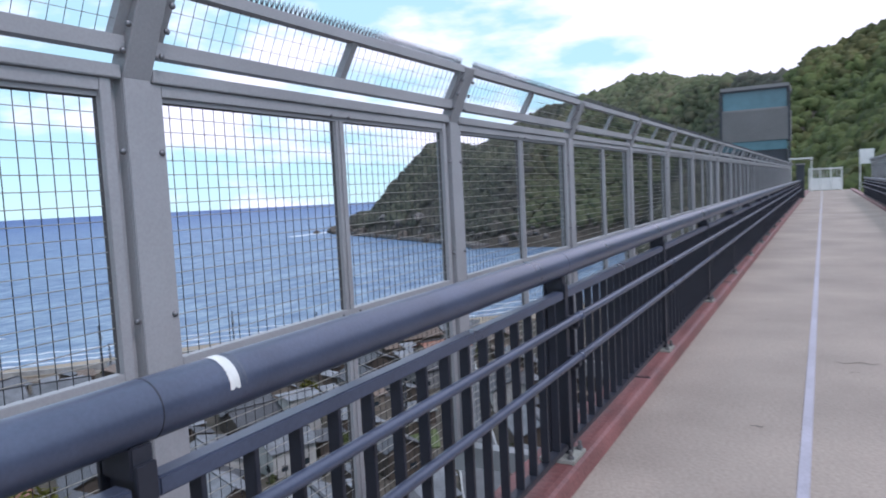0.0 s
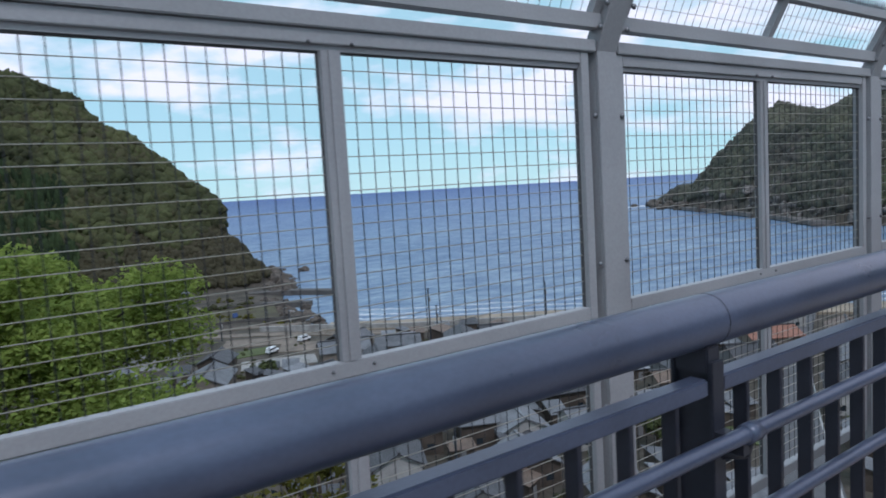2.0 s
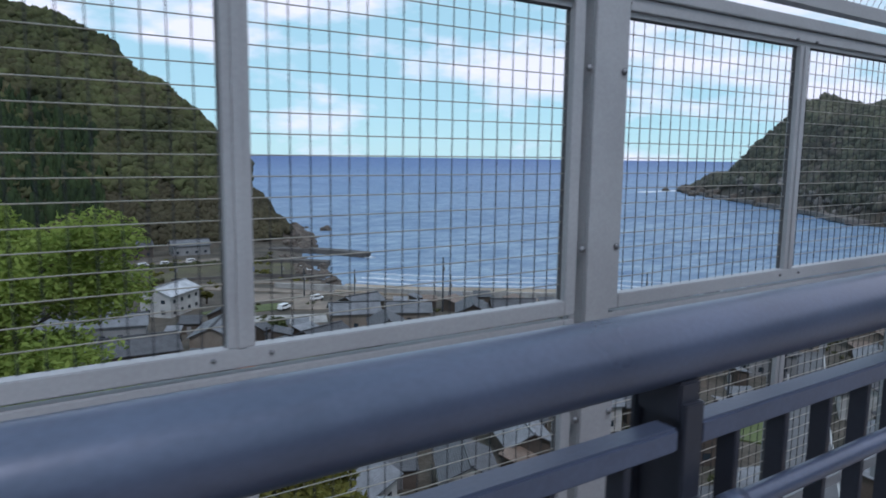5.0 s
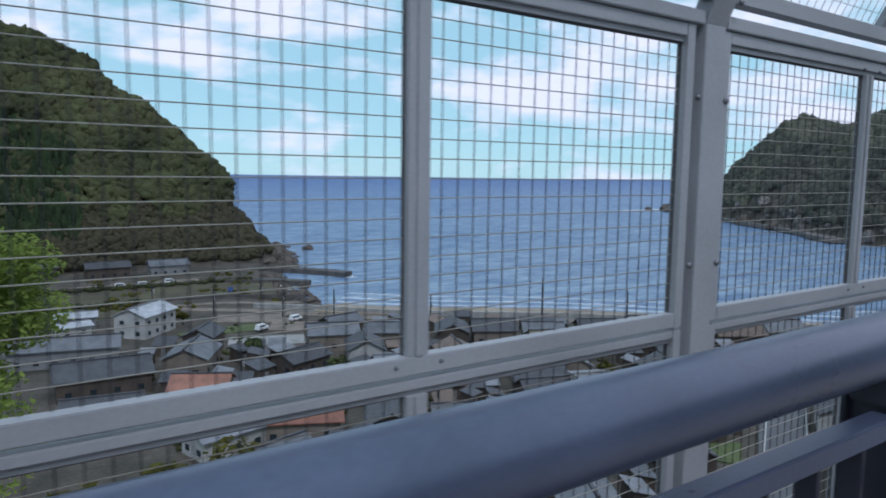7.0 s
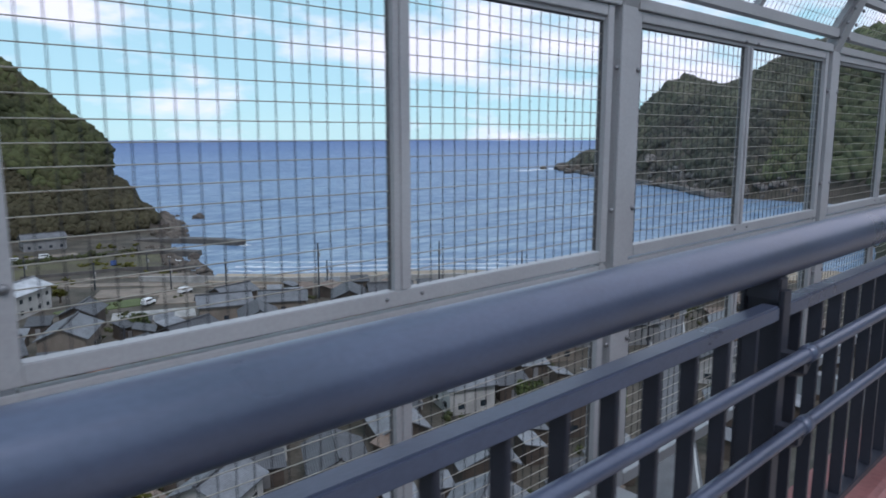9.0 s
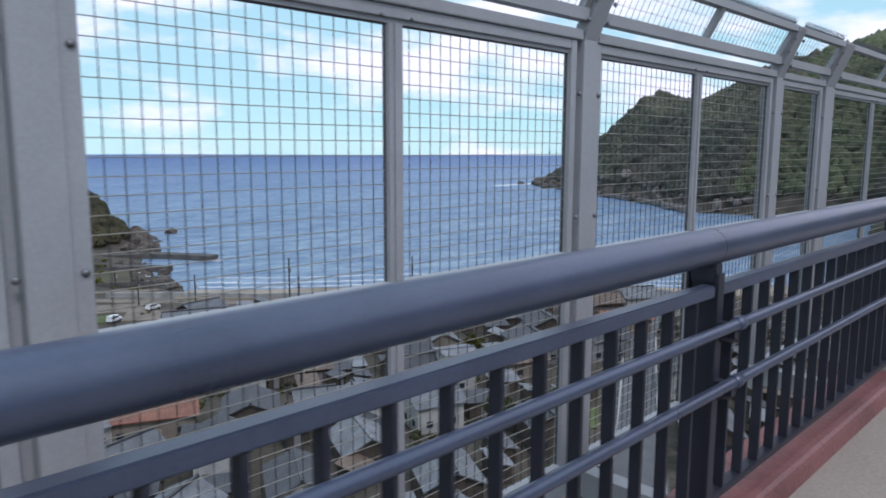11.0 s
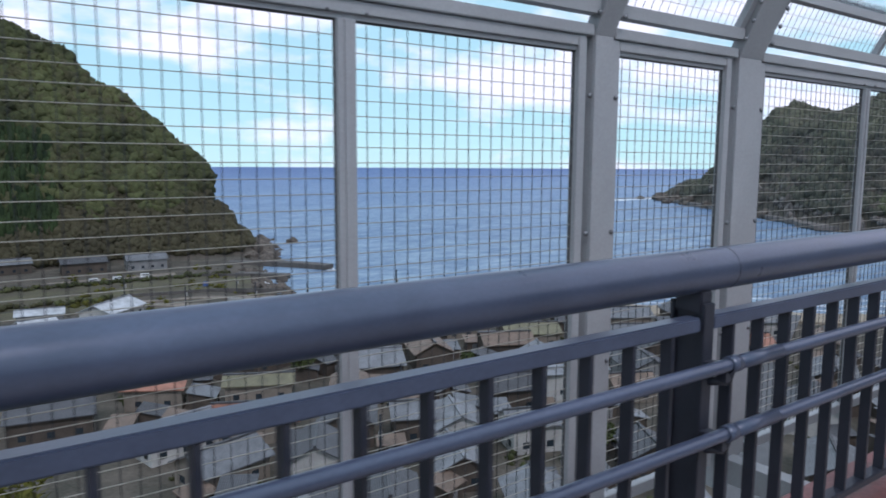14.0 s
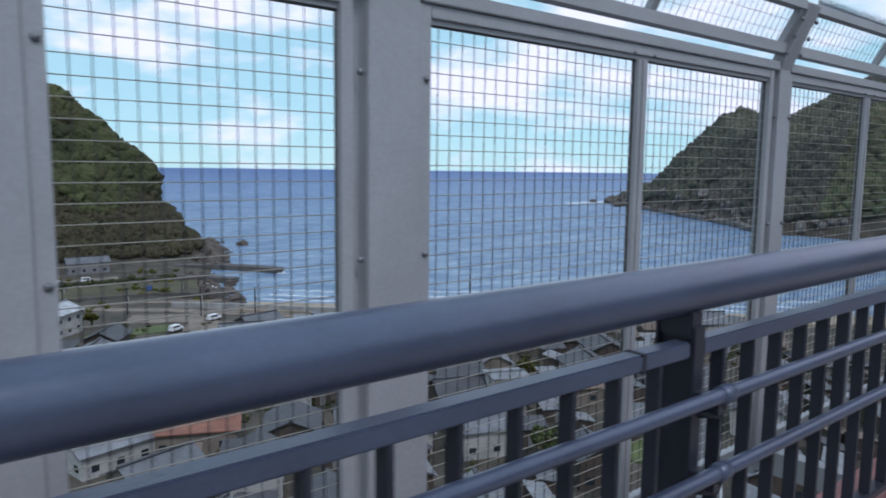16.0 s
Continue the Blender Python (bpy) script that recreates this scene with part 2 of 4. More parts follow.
def tiles(name, base, rand=0.12):
    """Roof tiles: courses and pans as fine relief, with weathered patches."""
    m = mat(name, base, 0.6, 0, 0.3, 0.5, 4, 0.0, rand=rand)
    n, l = m.node_tree.nodes, m.node_tree.links
    co = n.new("ShaderNodeTexCoord")
    w1, w2 = n.new("ShaderNodeTexWave"), n.new("ShaderNodeTexWave")
    w1.bands_direction, w2.bands_direction = "X", "Y"
    w1.inputs["Scale"].default_value, w2.inputs["Scale"].default_value = 1.1, 1.1
    ad = n.new("ShaderNodeMath")
    for w in (w1, w2):
        l.new(co.outputs["Object"], w.inputs["Vector"])
    l.new(w1.outputs["Fac"], ad.inputs[0])
    l.new(w2.outputs["Fac"], ad.inputs[1])
    bp = n.new("ShaderNodeBump")
    bp.inputs["Strength"].default_value, bp.inputs["Distance"].default_value = 0.6, 0.06
    l.new(ad.outputs[0], bp.inputs["Height"])
    l.new(bp.outputs[0], n["Principled BSDF"].inputs["Normal"])
    return m


ROOFS = {
    "grey": tiles("grey_roof_tiles", (0.155, 0.16, 0.172)),
    "dark": tiles("dark_roof_tiles", (0.075, 0.075, 0.082)),
    "light": tiles("pale_roof_sheet", (0.21, 0.215, 0.23)),
    "white": tiles("white_roof_sheet", (0.46, 0.47, 0.49), 0.04),
    "orange": tiles("orange_roof_tiles", (0.33, 0.15, 0.10), 0.05),
    "red": tiles("rust_red_roof_sheet", (0.27, 0.115, 0.075), 0.05),
    "moss": tiles("mossy_yellow_roof_sheet", (0.17, 0.155, 0.095), 0.05),
    "brown": tiles("brown_roof_tiles", (0.17, 0.12, 0.09)),
}
WALLS = {
    "white": mat("white_render", (0.42, 0.41, 0.39), 0.85, 0, 0.25, 0.3, 5, 0.2),
    "beige": mat("beige_render", (0.22, 0.185, 0.15), 0.85, 0, 0.25, 0.3, 5, 0.2),
    "wood": mat("weathered_boards", (0.085, 0.066, 0.052), 0.85, 0, 0.35, 0.4, 6, 0.3),
    "grey": mat("grey_siding", (0.22, 0.22, 0.22), 0.8, 0, 0.25, 0.3, 5, 0.2),
}


def sea_material():
    """Blue water with a few whitecaps; seaward sky reflection and light and shade of wind streaks and troughs are
    painted in.
    """
    m = bpy.data.materials.new("sea_water")
    m.use_nodes = True
    n, l = m.node_tree.nodes, m.node_tree.links
    b = n["Principled BSDF"]
    b.inputs["Roughness"].default_value, b.inputs["IOR"].default_value, b.inputs["Specular IOR Level"].default_value = 0.42, 1.33, 0.14
    co = n.new("ShaderNodeTexCoord")
    mp = n.new("ShaderNodeMapping")
    mp.inputs["Rotation"].default_value, mp.inputs["Scale"].default_value = (0, 0, radians(36)), (0.42, 1.0, 1.0)
    l.new(co.outputs["Object"], mp.inputs[0])

    def waves(scale, detail, rough=0.55):
        t = n.new("ShaderNodeTexNoise")
        t.inputs["Scale"].default_value, t.inputs["Detail"].default_value, t.inputs["Roughness"].default_value = scale, detail, rough
        l.new(mp.outputs[0], t.inputs["Vector"])
        return t.outputs["Fac"]

    def span(src, a, b2, lo, hi):
        r = n.new("ShaderNodeMapRange")
        for k, v in enumerate((a, b2, lo, hi)):
            r.inputs[k + 1].default_value = v
        l.new(src, r.inputs[0])
        return r.outputs[0]

    def mix(fac, a, b2, kind="MIX"):
        x = n.new("ShaderNodeMix")
        x.data_type, x.blend_type = "RGBA", kind
        for k, v in ((0, fac), (6, a), (7, b2)):
            if isinstance(v, (int, float)):
                x.inputs[k].default_value = v
            elif isinstance(v, tuple):
                x.inputs[k].default_value = (*v, 1)
            else:
                l.new(v, x.inputs[k])
        return x.outputs[2]

    far, big, mid, small = waves(0.0035, 4), waves(0.012, 5), waves(0.105, 6, 0.6), waves(0.34, 4)
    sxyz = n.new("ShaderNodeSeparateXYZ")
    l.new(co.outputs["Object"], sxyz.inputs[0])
    # Deeper blue with Y: the sky's reflection on rough water, as base colour.
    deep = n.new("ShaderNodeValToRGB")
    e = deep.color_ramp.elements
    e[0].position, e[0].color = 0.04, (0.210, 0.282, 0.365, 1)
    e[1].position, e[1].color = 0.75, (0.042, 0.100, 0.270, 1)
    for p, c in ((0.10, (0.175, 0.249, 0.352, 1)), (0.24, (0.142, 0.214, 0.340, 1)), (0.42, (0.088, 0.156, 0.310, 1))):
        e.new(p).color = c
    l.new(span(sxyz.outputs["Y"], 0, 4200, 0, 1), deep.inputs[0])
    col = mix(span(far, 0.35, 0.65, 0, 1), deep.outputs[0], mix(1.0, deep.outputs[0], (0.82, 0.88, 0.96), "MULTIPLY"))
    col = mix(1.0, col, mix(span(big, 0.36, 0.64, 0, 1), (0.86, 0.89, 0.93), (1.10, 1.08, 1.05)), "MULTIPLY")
    # Wave light and shade as colour: crests lightened, troughs darkened.
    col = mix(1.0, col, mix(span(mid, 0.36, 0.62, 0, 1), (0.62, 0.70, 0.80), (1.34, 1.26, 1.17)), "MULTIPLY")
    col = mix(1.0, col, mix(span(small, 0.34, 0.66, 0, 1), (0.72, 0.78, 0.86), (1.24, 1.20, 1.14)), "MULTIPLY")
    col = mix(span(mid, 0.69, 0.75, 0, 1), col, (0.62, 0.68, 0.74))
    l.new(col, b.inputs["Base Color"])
    ad = n.new("ShaderNodeMath")
    ad.operation = "MULTIPLY_ADD"
    l.new(small, ad.inputs[0])
    ad.inputs[1].default_value = 0.35
    l.new(mid, ad.inputs[2])
    bp = n.new("ShaderNodeBump")
    bp.inputs["Strength"].default_value, bp.inputs["Distance"].default_value = 0.9, 2.0
    l.new(ad.outputs[0], bp.inputs["Height"])
    l.new(bp.outputs[0], b.inputs["Normal"])
    return m


SEA = sea_material()


# ---- building blocks ----
def obj(name, bm, material, parent=None, label="", smooth=False):
    me = bpy.data.meshes.new(name)
    bmesh.ops.recalc_face_normals(bm, faces=bm.faces)
    bm.to_mesh(me)
    bm.free()
    if smooth:
        me.polygons.foreach_set("use_smooth", [True] * len(me.polygons))
    me.materials.append(material)
    ob = new(name, me)
    if parent:
        ob.parent = parent
    if label:
        ob["label"] = label
    return ob


part = obj


def box(bm, x0, x1, y0, y1, z0, z1, bevel=0.0):
    r = bmesh.ops.create_cube(bm, size=1.0, matrix=Matrix.Translation(((x0 + x1) / 2, (y0 + y1) / 2, (z0 + z1) / 2)) @ Matrix.Diagonal((x1 - x0, y1 - y0, z1 - z0, 1)))
    if bevel:
        es = list({e for v in r["verts"] for e in v.link_edges})
        bmesh.ops.bevel(bm, geom=es, offset=bevel, segments=2, affect="EDGES")
    return bm


def boxes(*rows, bevel=0.0):
    bm = bmesh.new()
    for r in rows:
        box(bm, *r, bevel=bevel)
    return bm


def rod(bm, a, b, r, seg=12, r2=None, caps=True):
    a, b = Vector(a), Vector(b)
    m = Matrix.Translation((a + b) / 2) @ (b - a).to_track_quat("Z", "Y").to_matrix().to_4x4()
    bmesh.ops.create_cone(bm, cap_ends=caps, segments=seg, radius1=r, radius2=r if r2 is None else r2, depth=(b - a).length, matrix=m)
    return bm


def rods(*rows, seg=12):
    bm = bmesh.new()
    for a, b, r in rows:
        rod(bm, a, b, r, seg)
    return bm


def beam(bm, a, b, w, h, up=(0, 0, 1)):
    """A square bar from a to b, w wide along x, h deep."""
    a, b = Vector(a), Vector(b)
    d = (b - a).normalized()
    s = Vector((1, 0, 0)) if abs(d.x) < 0.9 else Vector((0, 1, 0))
    u = d.cross(s).normalized()
    s = u.cross(d).normalized()
    vs = [bm.verts.new(p + s * (w / 2 * i) + u * (h / 2 * j)) for p in (a, b) for i, j in ((-1, -1), (1, -1), (1, 1), (-1, 1))]
    for f in ((0, 1, 2, 3), (7, 6, 5, 4), (0, 4, 5, 1), (1, 5, 6, 2), (2, 6, 7, 3), (3, 7, 4, 0)):
        bm.faces.new([vs[i] for i in f])
    return bm


def empty(name, m, label, category, group="", kind=""):
    ob = new(name)
    ob.empty_display_size = 0.2
    ob.matrix_world = m
    return tagged(ob, label, category, group, kind)


def ribbon(name, pts, width, z, material, label, category, thick=0.05, skew=0.0):
    """A strip of even thickness along a line on the ground."""
    bm = bmesh.new()
    rows = []
    for i, p in enumerate(pts):
        a, b = Vector(pts[max(0, i - 1)]), Vector(pts[min(len(pts) - 1, i + 1)])
        d = (b - a).normalized()
        s = Vector((-d.y, d.x)) * width / 2
        w = max(0.06, 1 + skew * noise.noise((i * 1.7, width, p[0] * 0.13)))
        rows.append([bm.verts.new((p[0] + k * s.x * w, p[1] + k * s.y * w, zz)) for zz in (z, z - thick) for k in (1, -1)])
    for a, b in zip(rows, rows[1:]):
        for f in ((a[0], a[1], b[1], b[0]), (a[2], b[2], b[3], a[3]), (a[0], b[0], b[2], a[2]), (a[1], a[3], b[3], b[1])):
            bm.faces.new(f)
    bm.faces.new((rows[0][0], rows[0][2], rows[0][3], rows[0][1]))
    bm.faces.new((rows[-1][0], rows[-1][1], rows[-1][3], rows[-1][2]))
    return tagged(obj(name, bm, material), label, category, kind="structure")


# ---- land and sea ----
GROUND, WATER = -43.2, -45.0
COAST = [(-1200, 760), (0, 560), (100, 478), (156, 420), (166, 394), (152, 350), (138, 314), (127, 288), (117, 262), (106, 228),
         (112, 208), (140, 186), (166, 168), (196, 138), (226, 103), (258, 78), (325, 62), (420, 58), (490, 74), (528, 116), (526, 180), (518, 236), (560, 292),
         (640, 402), (730, 532), (757, 566), (800, 560), (900, 480), (1100, 420), (1700, 300), (1700, -900), (-1200, -900)]
LEFT = [(-300, 412, 78), (-60, 410, 74), (6, 406, 72), (34, 404, 68), (67, 402, 55), (90, 400, 44), (105, 398, 38), (116, 398, 31), (123, 398, 22), (130, 397, 10), (136, 396, -3), (140, 394, -14), (150, 390, -26), (160, 386, -38)]
SHOULDER = [(112, 368, -12), (128, 364, -18), (137, 362, -23), (143, 359, -30), (152, 352, -38)]
CLIFF = [(0, 120), (40, 85), (54, 61), (67, 52), (80, 36.5), (93, 29.5), (102, 23.5), (112, 17), (118, 9.5), (128, 2.5), (133.5, -3.5), (136, -10), (137, -24), (143, -26), (148, -30), (149.5, -36), (155, -38.5), (163, -41), (172, -43.5), (180, -46)]
RIGHT = [(748, 556, -38), (728, 510, -29), (717, 478, -25), (712, 432, 22), (708, 377, 56), (702, 326, 43), (696, 279, 63), (694, 248, 78), (682, 210, 80), (650, 146, 94), (600, 86, 78), (520, 35, 65)]
SPUR = [(520, 35, 66), (440, 16, 60), (400, -8, 62), (400, -26, 69), (380, -150, 88), (300, -420, 98)]
# how high the far headland stands along its nose, metres out from its peak
NOSE = [(0, 57), (25, 41), (50, 25), (76, 7), (96, -15), (112, -22), (160, -26), (182, -33), (215, -44)]
SPUR2 = [(400, -26, 60), (260, -36, 34), (180, -30, 20), (120, -22, 8), (84, -10, -1.5)]
START = [(-200, 0, 20), (-80, 14, -1), (-25, 22, -8), (4, 27, -14), (16, 27, -24), (26, 30, -38)]


def ridge(X, Y, line, width, power=0.9):
    """Height of a wooded ridge: its crest heights fall away to the plain on both sides."""
    best = np.full(X.shape, GROUND)
    for (ax, ay, az), (bx, by, bz) in zip(line, line[1:]):
        dx, dy = bx - ax, by - ay
        s = np.clip(((X - ax) * dx + (Y - ay) * dy) / (dx * dx + dy * dy), 0, 1)
        d = np.hypot(X - ax - s * dx, Y - ay - s * dy)
        h = az + s * (bz - az) - GROUND
        w = width * np.clip(h / 70, 0.35, 1.2)
        best = np.maximum(best, GROUND + h * np.clip(1 - d / w, 0, 1) ** power)
    return best


def inland(X, Y):
    """Metres from the coast line, positive on land."""
    d = np.full(X.shape, 1e9)
    inside = np.zeros(X.shape, bool)
    for (ax, ay), (bx, by) in zip(COAST, COAST[1:] + COAST[:1]):
        dx, dy = bx - ax, by - ay
        s = np.clip(((X - ax) * dx + (Y - ay) * dy) / (dx * dx + dy * dy), 0, 1)
        d = np.minimum(d, np.hypot(X - ax - s * dx, Y - ay - s * dy))
        cross = ((ay > Y) != (by > Y)) & (X < (bx - ax) * (Y - ay) / (by - ay + 1e-9) + ax)
        inside ^= cross
    return np.where(inside, d, -d)


def ripple(X, Y, size, seed):
    r = np.random.RandomState(seed)
    out = np.zeros(X.shape)
    for k in range(7):
        a, f, p = r.uniform(0, 6.28), (0.6 + 0.35 * k) / size, r.uniform(0, 6.28, 2)
        out += np.sin((X * math.cos(a) + Y * math.sin(a)) * f * 6.28 + p[0] + 1.3 * np.sin((Y * math.cos(a) - X * math.sin(a)) * f * 4 + p[1])) / (1 + 0.5 * k)
    return out / 3


def height(X, Y):
    X, Y = np.asarray(X, float), np.asarray(Y, float)
    brink = np.interp(X + (398 - Y) * 0.3, [c[0] for c in CLIFF], [c[1] for c in CLIFF])
    brink = np.maximum(brink, GROUND)
    head = np.minimum(np.maximum(ridge(X, Y, LEFT, 62), ridge(X, Y, SHOULDER, 60)), np.where((Y > 320) & (X < 300), brink, 99))
    out = ((X - 708) * 47 + (Y - 377) * 183) / 189
    nose = np.where(X > 560, np.maximum(np.interp(out, [c[0] for c in NOSE], [c[1] for c in NOSE]), GROUND), 999)
    nose = np.where(out < 0, 999, nose)
    hills = np.maximum.reduce([head, np.minimum(ridge(X, Y, RIGHT, 190, 1.0), nose), ridge(X, Y, SPUR, 125, 0.9), ridge(X, Y, SPUR2, 80, 1.0), ridge(X, Y, START, 46, 0.9)])
    up = hills - GROUND
    z = hills + ripple(X, Y, 45, 3) * np.clip(up / 25, 0, 1) * 3.0
    z = z + ripple(X, Y, 13, 5) * np.clip(up / 20, 0, 1) * 1.8
    z = z + np.clip((20 - Y) / 90, 0, 1) * 2.5 * np.clip(X / 60, 0, 1)
    s = inland(X, Y)
    shore = np.clip((s + 3) / np.where(X > 330, 10 + np.clip(up, 0, 90) * 0.5, np.where(up > 4, 9, 22)), 0, 1)
    return np.where(s > -3, WATER - 0.9 + (z - WATER + 0.9) * shore ** 0.75, WATER - 0.9 + np.clip(s + 3, -60, 0) * 0.15)


def sheet(name, xs, ys, material):
    X, Y = np.meshgrid(xs, ys)
    V = np.stack([X, Y, height(X, Y)], -1).reshape(-1, 3)
    n, m = len(xs), len(ys)
    i = (np.arange(m - 1)[:, None] * n + np.arange(n - 1)).ravel()
    me = bpy.data.meshes.new(name)
    me.from_pydata(V.tolist(), [], np.stack([i, i + 1, i + n + 1, i + n], -1).tolist())
    me.polygons.foreach_set("use_smooth", [True] * len(me.polygons))
    me.materials.append(material)
    return new(name, me)


ground = sheet("ground", np.r_[np.arange(-600, -40, 20.0), np.arange(-40, 220, 4.0), np.arange(220, 800, 9.0), np.arange(800, 1600, 40.0)],
               np.r_[np.arange(-800, -60, 20.0), np.arange(-60, 440, 4.0), np.arange(440, 780, 12.0)], SOIL)
tagged(ground, "village valley floor and wooded slopes running down to the shore", "ground", kind="structure")
bm = bmesh.new()
for x0, x1, y0, y1 in ((-4900, 4900, -4900, 4900),):
    bmesh.ops.create_grid(bm, x_segments=40, y_segments=40, size=4950)
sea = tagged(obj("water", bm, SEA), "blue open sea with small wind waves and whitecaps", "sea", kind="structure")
sea.location = (0, 0, WATER)


# ---- woods ----
def clump_shapes(sub, count, rough, seed, leaves=0):
    """Some uneven leaf masses to scatter."""
    out = []
    for k in range(count):
        b = bmesh.new()
        bmesh.ops.create_icosphere(b, subdivisions=sub, radius=1.0)
        V = np.array([v.co for v in b.verts])
        for i, v in enumerate(V):
            p = Vector(v) * 1.6 + Vector((k * 7.1 + seed, 0, 0))
            V[i] = v * (1 + rough * noise.noise(p) + rough * 0.7 * noise.noise(p * 2.7))
        F = np.array([[x.index for x in f.verts] for f in b.faces])
        b.free()
        if leaves:
            r = np.random.RandomState(seed * 50 + k)
            D = r.normal(size=(leaves, 3))
            D[:, 2] = np.abs(D[:, 2]) - 0.35
            D /= np.linalg.norm(D, axis=1, keepdims=True)
            N = D + r.normal(size=D.shape) * 0.45
            A = np.cross(N, r.normal(size=D.shape))
            A /= np.linalg.norm(A, axis=1, keepdims=True)
            B = np.cross(N, A)
            B /= np.linalg.norm(B, axis=1, keepdims=True)
            C, w = D * r.uniform(0.85, 1.25, (leaves, 1)), r.uniform(0.22, 0.48, (leaves, 1))
            T = np.stack([C + A * w, C - A * w * 0.6 + B * w, C - A * w * 0.6 - B * w], 1).reshape(-1, 3)
            F = np.concatenate([F, len(V) + np.arange(leaves * 3).reshape(-1, 3)])
            V = np.concatenate([V * 0.88, T])
        out.append((V, F))
    return out


def scatter(name, places, radius, tall, shapes, material, label, seed, rise=0.45):
    r = np.random.RandomState(seed)
    VV, FF, base = [], [], 0
    for x, y, z in places:
        V, F = shapes[r.randint(len(shapes))]
        a, s = r.uniform(0, 6.28), radius * r.uniform(0.65, 1.35)
        c, n = math.cos(a) * s, math.sin(a) * s
        W = np.stack([V[:, 0] * c - V[:, 1] * n + x, V[:, 0] * n + V[:, 1] * c + y, V[:, 2] * s * tall * r.uniform(0.8, 1.25) + z + s * rise], -1)
        VV.append(W)
        FF.append(F + base)
        base += len(V)
    me = bpy.data.meshes.new(name)
    V, F = np.concatenate(VV), np.concatenate(FF)
    me.vertices.add(len(V))
    me.vertices.foreach_set("co", V.ravel())
    me.loops.add(F.size)
    me.loops.foreach_set("vertex_index", F.ravel())
    me.polygons.add(len(F))
    me.polygons.foreach_set("loop_start", np.arange(len(F)) * 3)
    me.polygons.foreach_set("use_smooth", [True] * len(F))
    me.update(calc_edges=True)
    me.materials.append(material)
    return tagged(new(name, me), label, "woods", kind="stuff")


def sites(n, x0, x1, y0, y1, low, seed, test=None):
    r = np.random.RandomState(seed)
    X, Y = r.uniform(x0, x1, n), r.uniform(y0, y1, n)
    Z = height(X, Y)
    ok = (Z > low) & (inland(X, Y) > 4)
    if test is not None:
        ok &= test(X, Y, Z)
    return np.stack([X, Y, Z], -1)[ok]


S2, S1, S0, S3 = clump_shapes(2, 7, 0.5, 1), clump_shapes(2, 14, 0.75, 2), clump_shapes(1, 14, 0.5, 2, 12), clump_shapes(1, 18, 0.7, 9)
scatter("cliff_scrub", sites(15000, -40, 178, 328, 400, -41, 18, lambda X, Y, Z: Z < -12 + 14 * ripple(X, Y, 40, 31)), 2.0, 0.9, S1, SCRUB, "brown green scrub on the lower headland slope", 8, 0.0)
scatter("broadleaf_woods", sites(13500, -40, 178, 328, 470, -38, 11, lambda X, Y, Z: Z > -16 + 14 * ripple(X, Y, 40, 31)), 3.0, 0.9, S1, WOODS, "dense dark green broadleaf woods on the steep headland", 1, 0.0)
scatter("cedar_woods", sites(2600, -30, 55, 335, 400, -40, 12, lambda X, Y, Z: Z < 35 - X * 0.55), 1.5, 4.0, S1, CEDAR, "tall dark cedar trees at the foot of the headland", 2)
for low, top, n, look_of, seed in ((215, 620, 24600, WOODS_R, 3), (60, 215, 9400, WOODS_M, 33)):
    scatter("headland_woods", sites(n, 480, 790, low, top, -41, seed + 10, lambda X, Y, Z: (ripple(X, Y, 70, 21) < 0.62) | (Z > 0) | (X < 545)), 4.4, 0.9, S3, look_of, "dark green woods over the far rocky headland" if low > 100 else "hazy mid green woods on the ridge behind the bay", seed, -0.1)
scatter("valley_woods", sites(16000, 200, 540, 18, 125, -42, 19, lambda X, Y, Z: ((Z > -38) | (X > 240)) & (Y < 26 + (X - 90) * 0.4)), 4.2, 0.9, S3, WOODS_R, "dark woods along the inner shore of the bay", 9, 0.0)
for low, top, n, size, shapes, seed in ((-75, 125, 11500, 2.9, S1, 4), (-260, -75, 3600, 5.0, S3, 44)):
    scatter("hillside_woods", sites(n, 84, 540, low, top, -42, seed + 10, lambda X, Y, Z: ((Z > -38) | (X > 240)) & (Y < 20) & (Y < 26 + (X - 90) * 0.4) & ((X > 100) | (Y < -6))), size, 0.95, shapes, WOODS_N, "mixed spring green woods on the hill beyond the bridge end", seed, 0.1)
scatter("slope_bushes", sites(1300, -30, 34, 12, 62, -42, 15, lambda X, Y, Z: Z < 2), 1.0, 0.9, S0, OLIVE, "olive green bushes on the slope below the bridge", 5)
scatter("garden_bushes", sites(2600, 20, 190, 40, 200, -60, 16, lambda X, Y, Z: ripple(X, Y, 30, 8) > 0.22), 0.6, 0.8, S0, WOODS, "dark hedges and bushes between the village houses", 6)
scatter("field_bushes", sites(700, 40, 125, 225, 300, -60, 17, lambda X, Y, Z: ripple(X, Y, 25, 9) > 0.3), 0.9, 0.7, S0, OLIVE, "brownish bushes at the edge of the shore field", 7)


brow = [(134 + 0.9 * math.sin(k * 2.1), 392 + 1.3 * k, -9.0 - 1.1 * abs(math.sin(k * 1.7)) * 3) for k in range(-4, 7)]
scatter("brow_bushes", np.array(brow), 3.6, 0.75, S2, WOODS, "leafy bushes overhanging the brow of the headland cliff", 21)


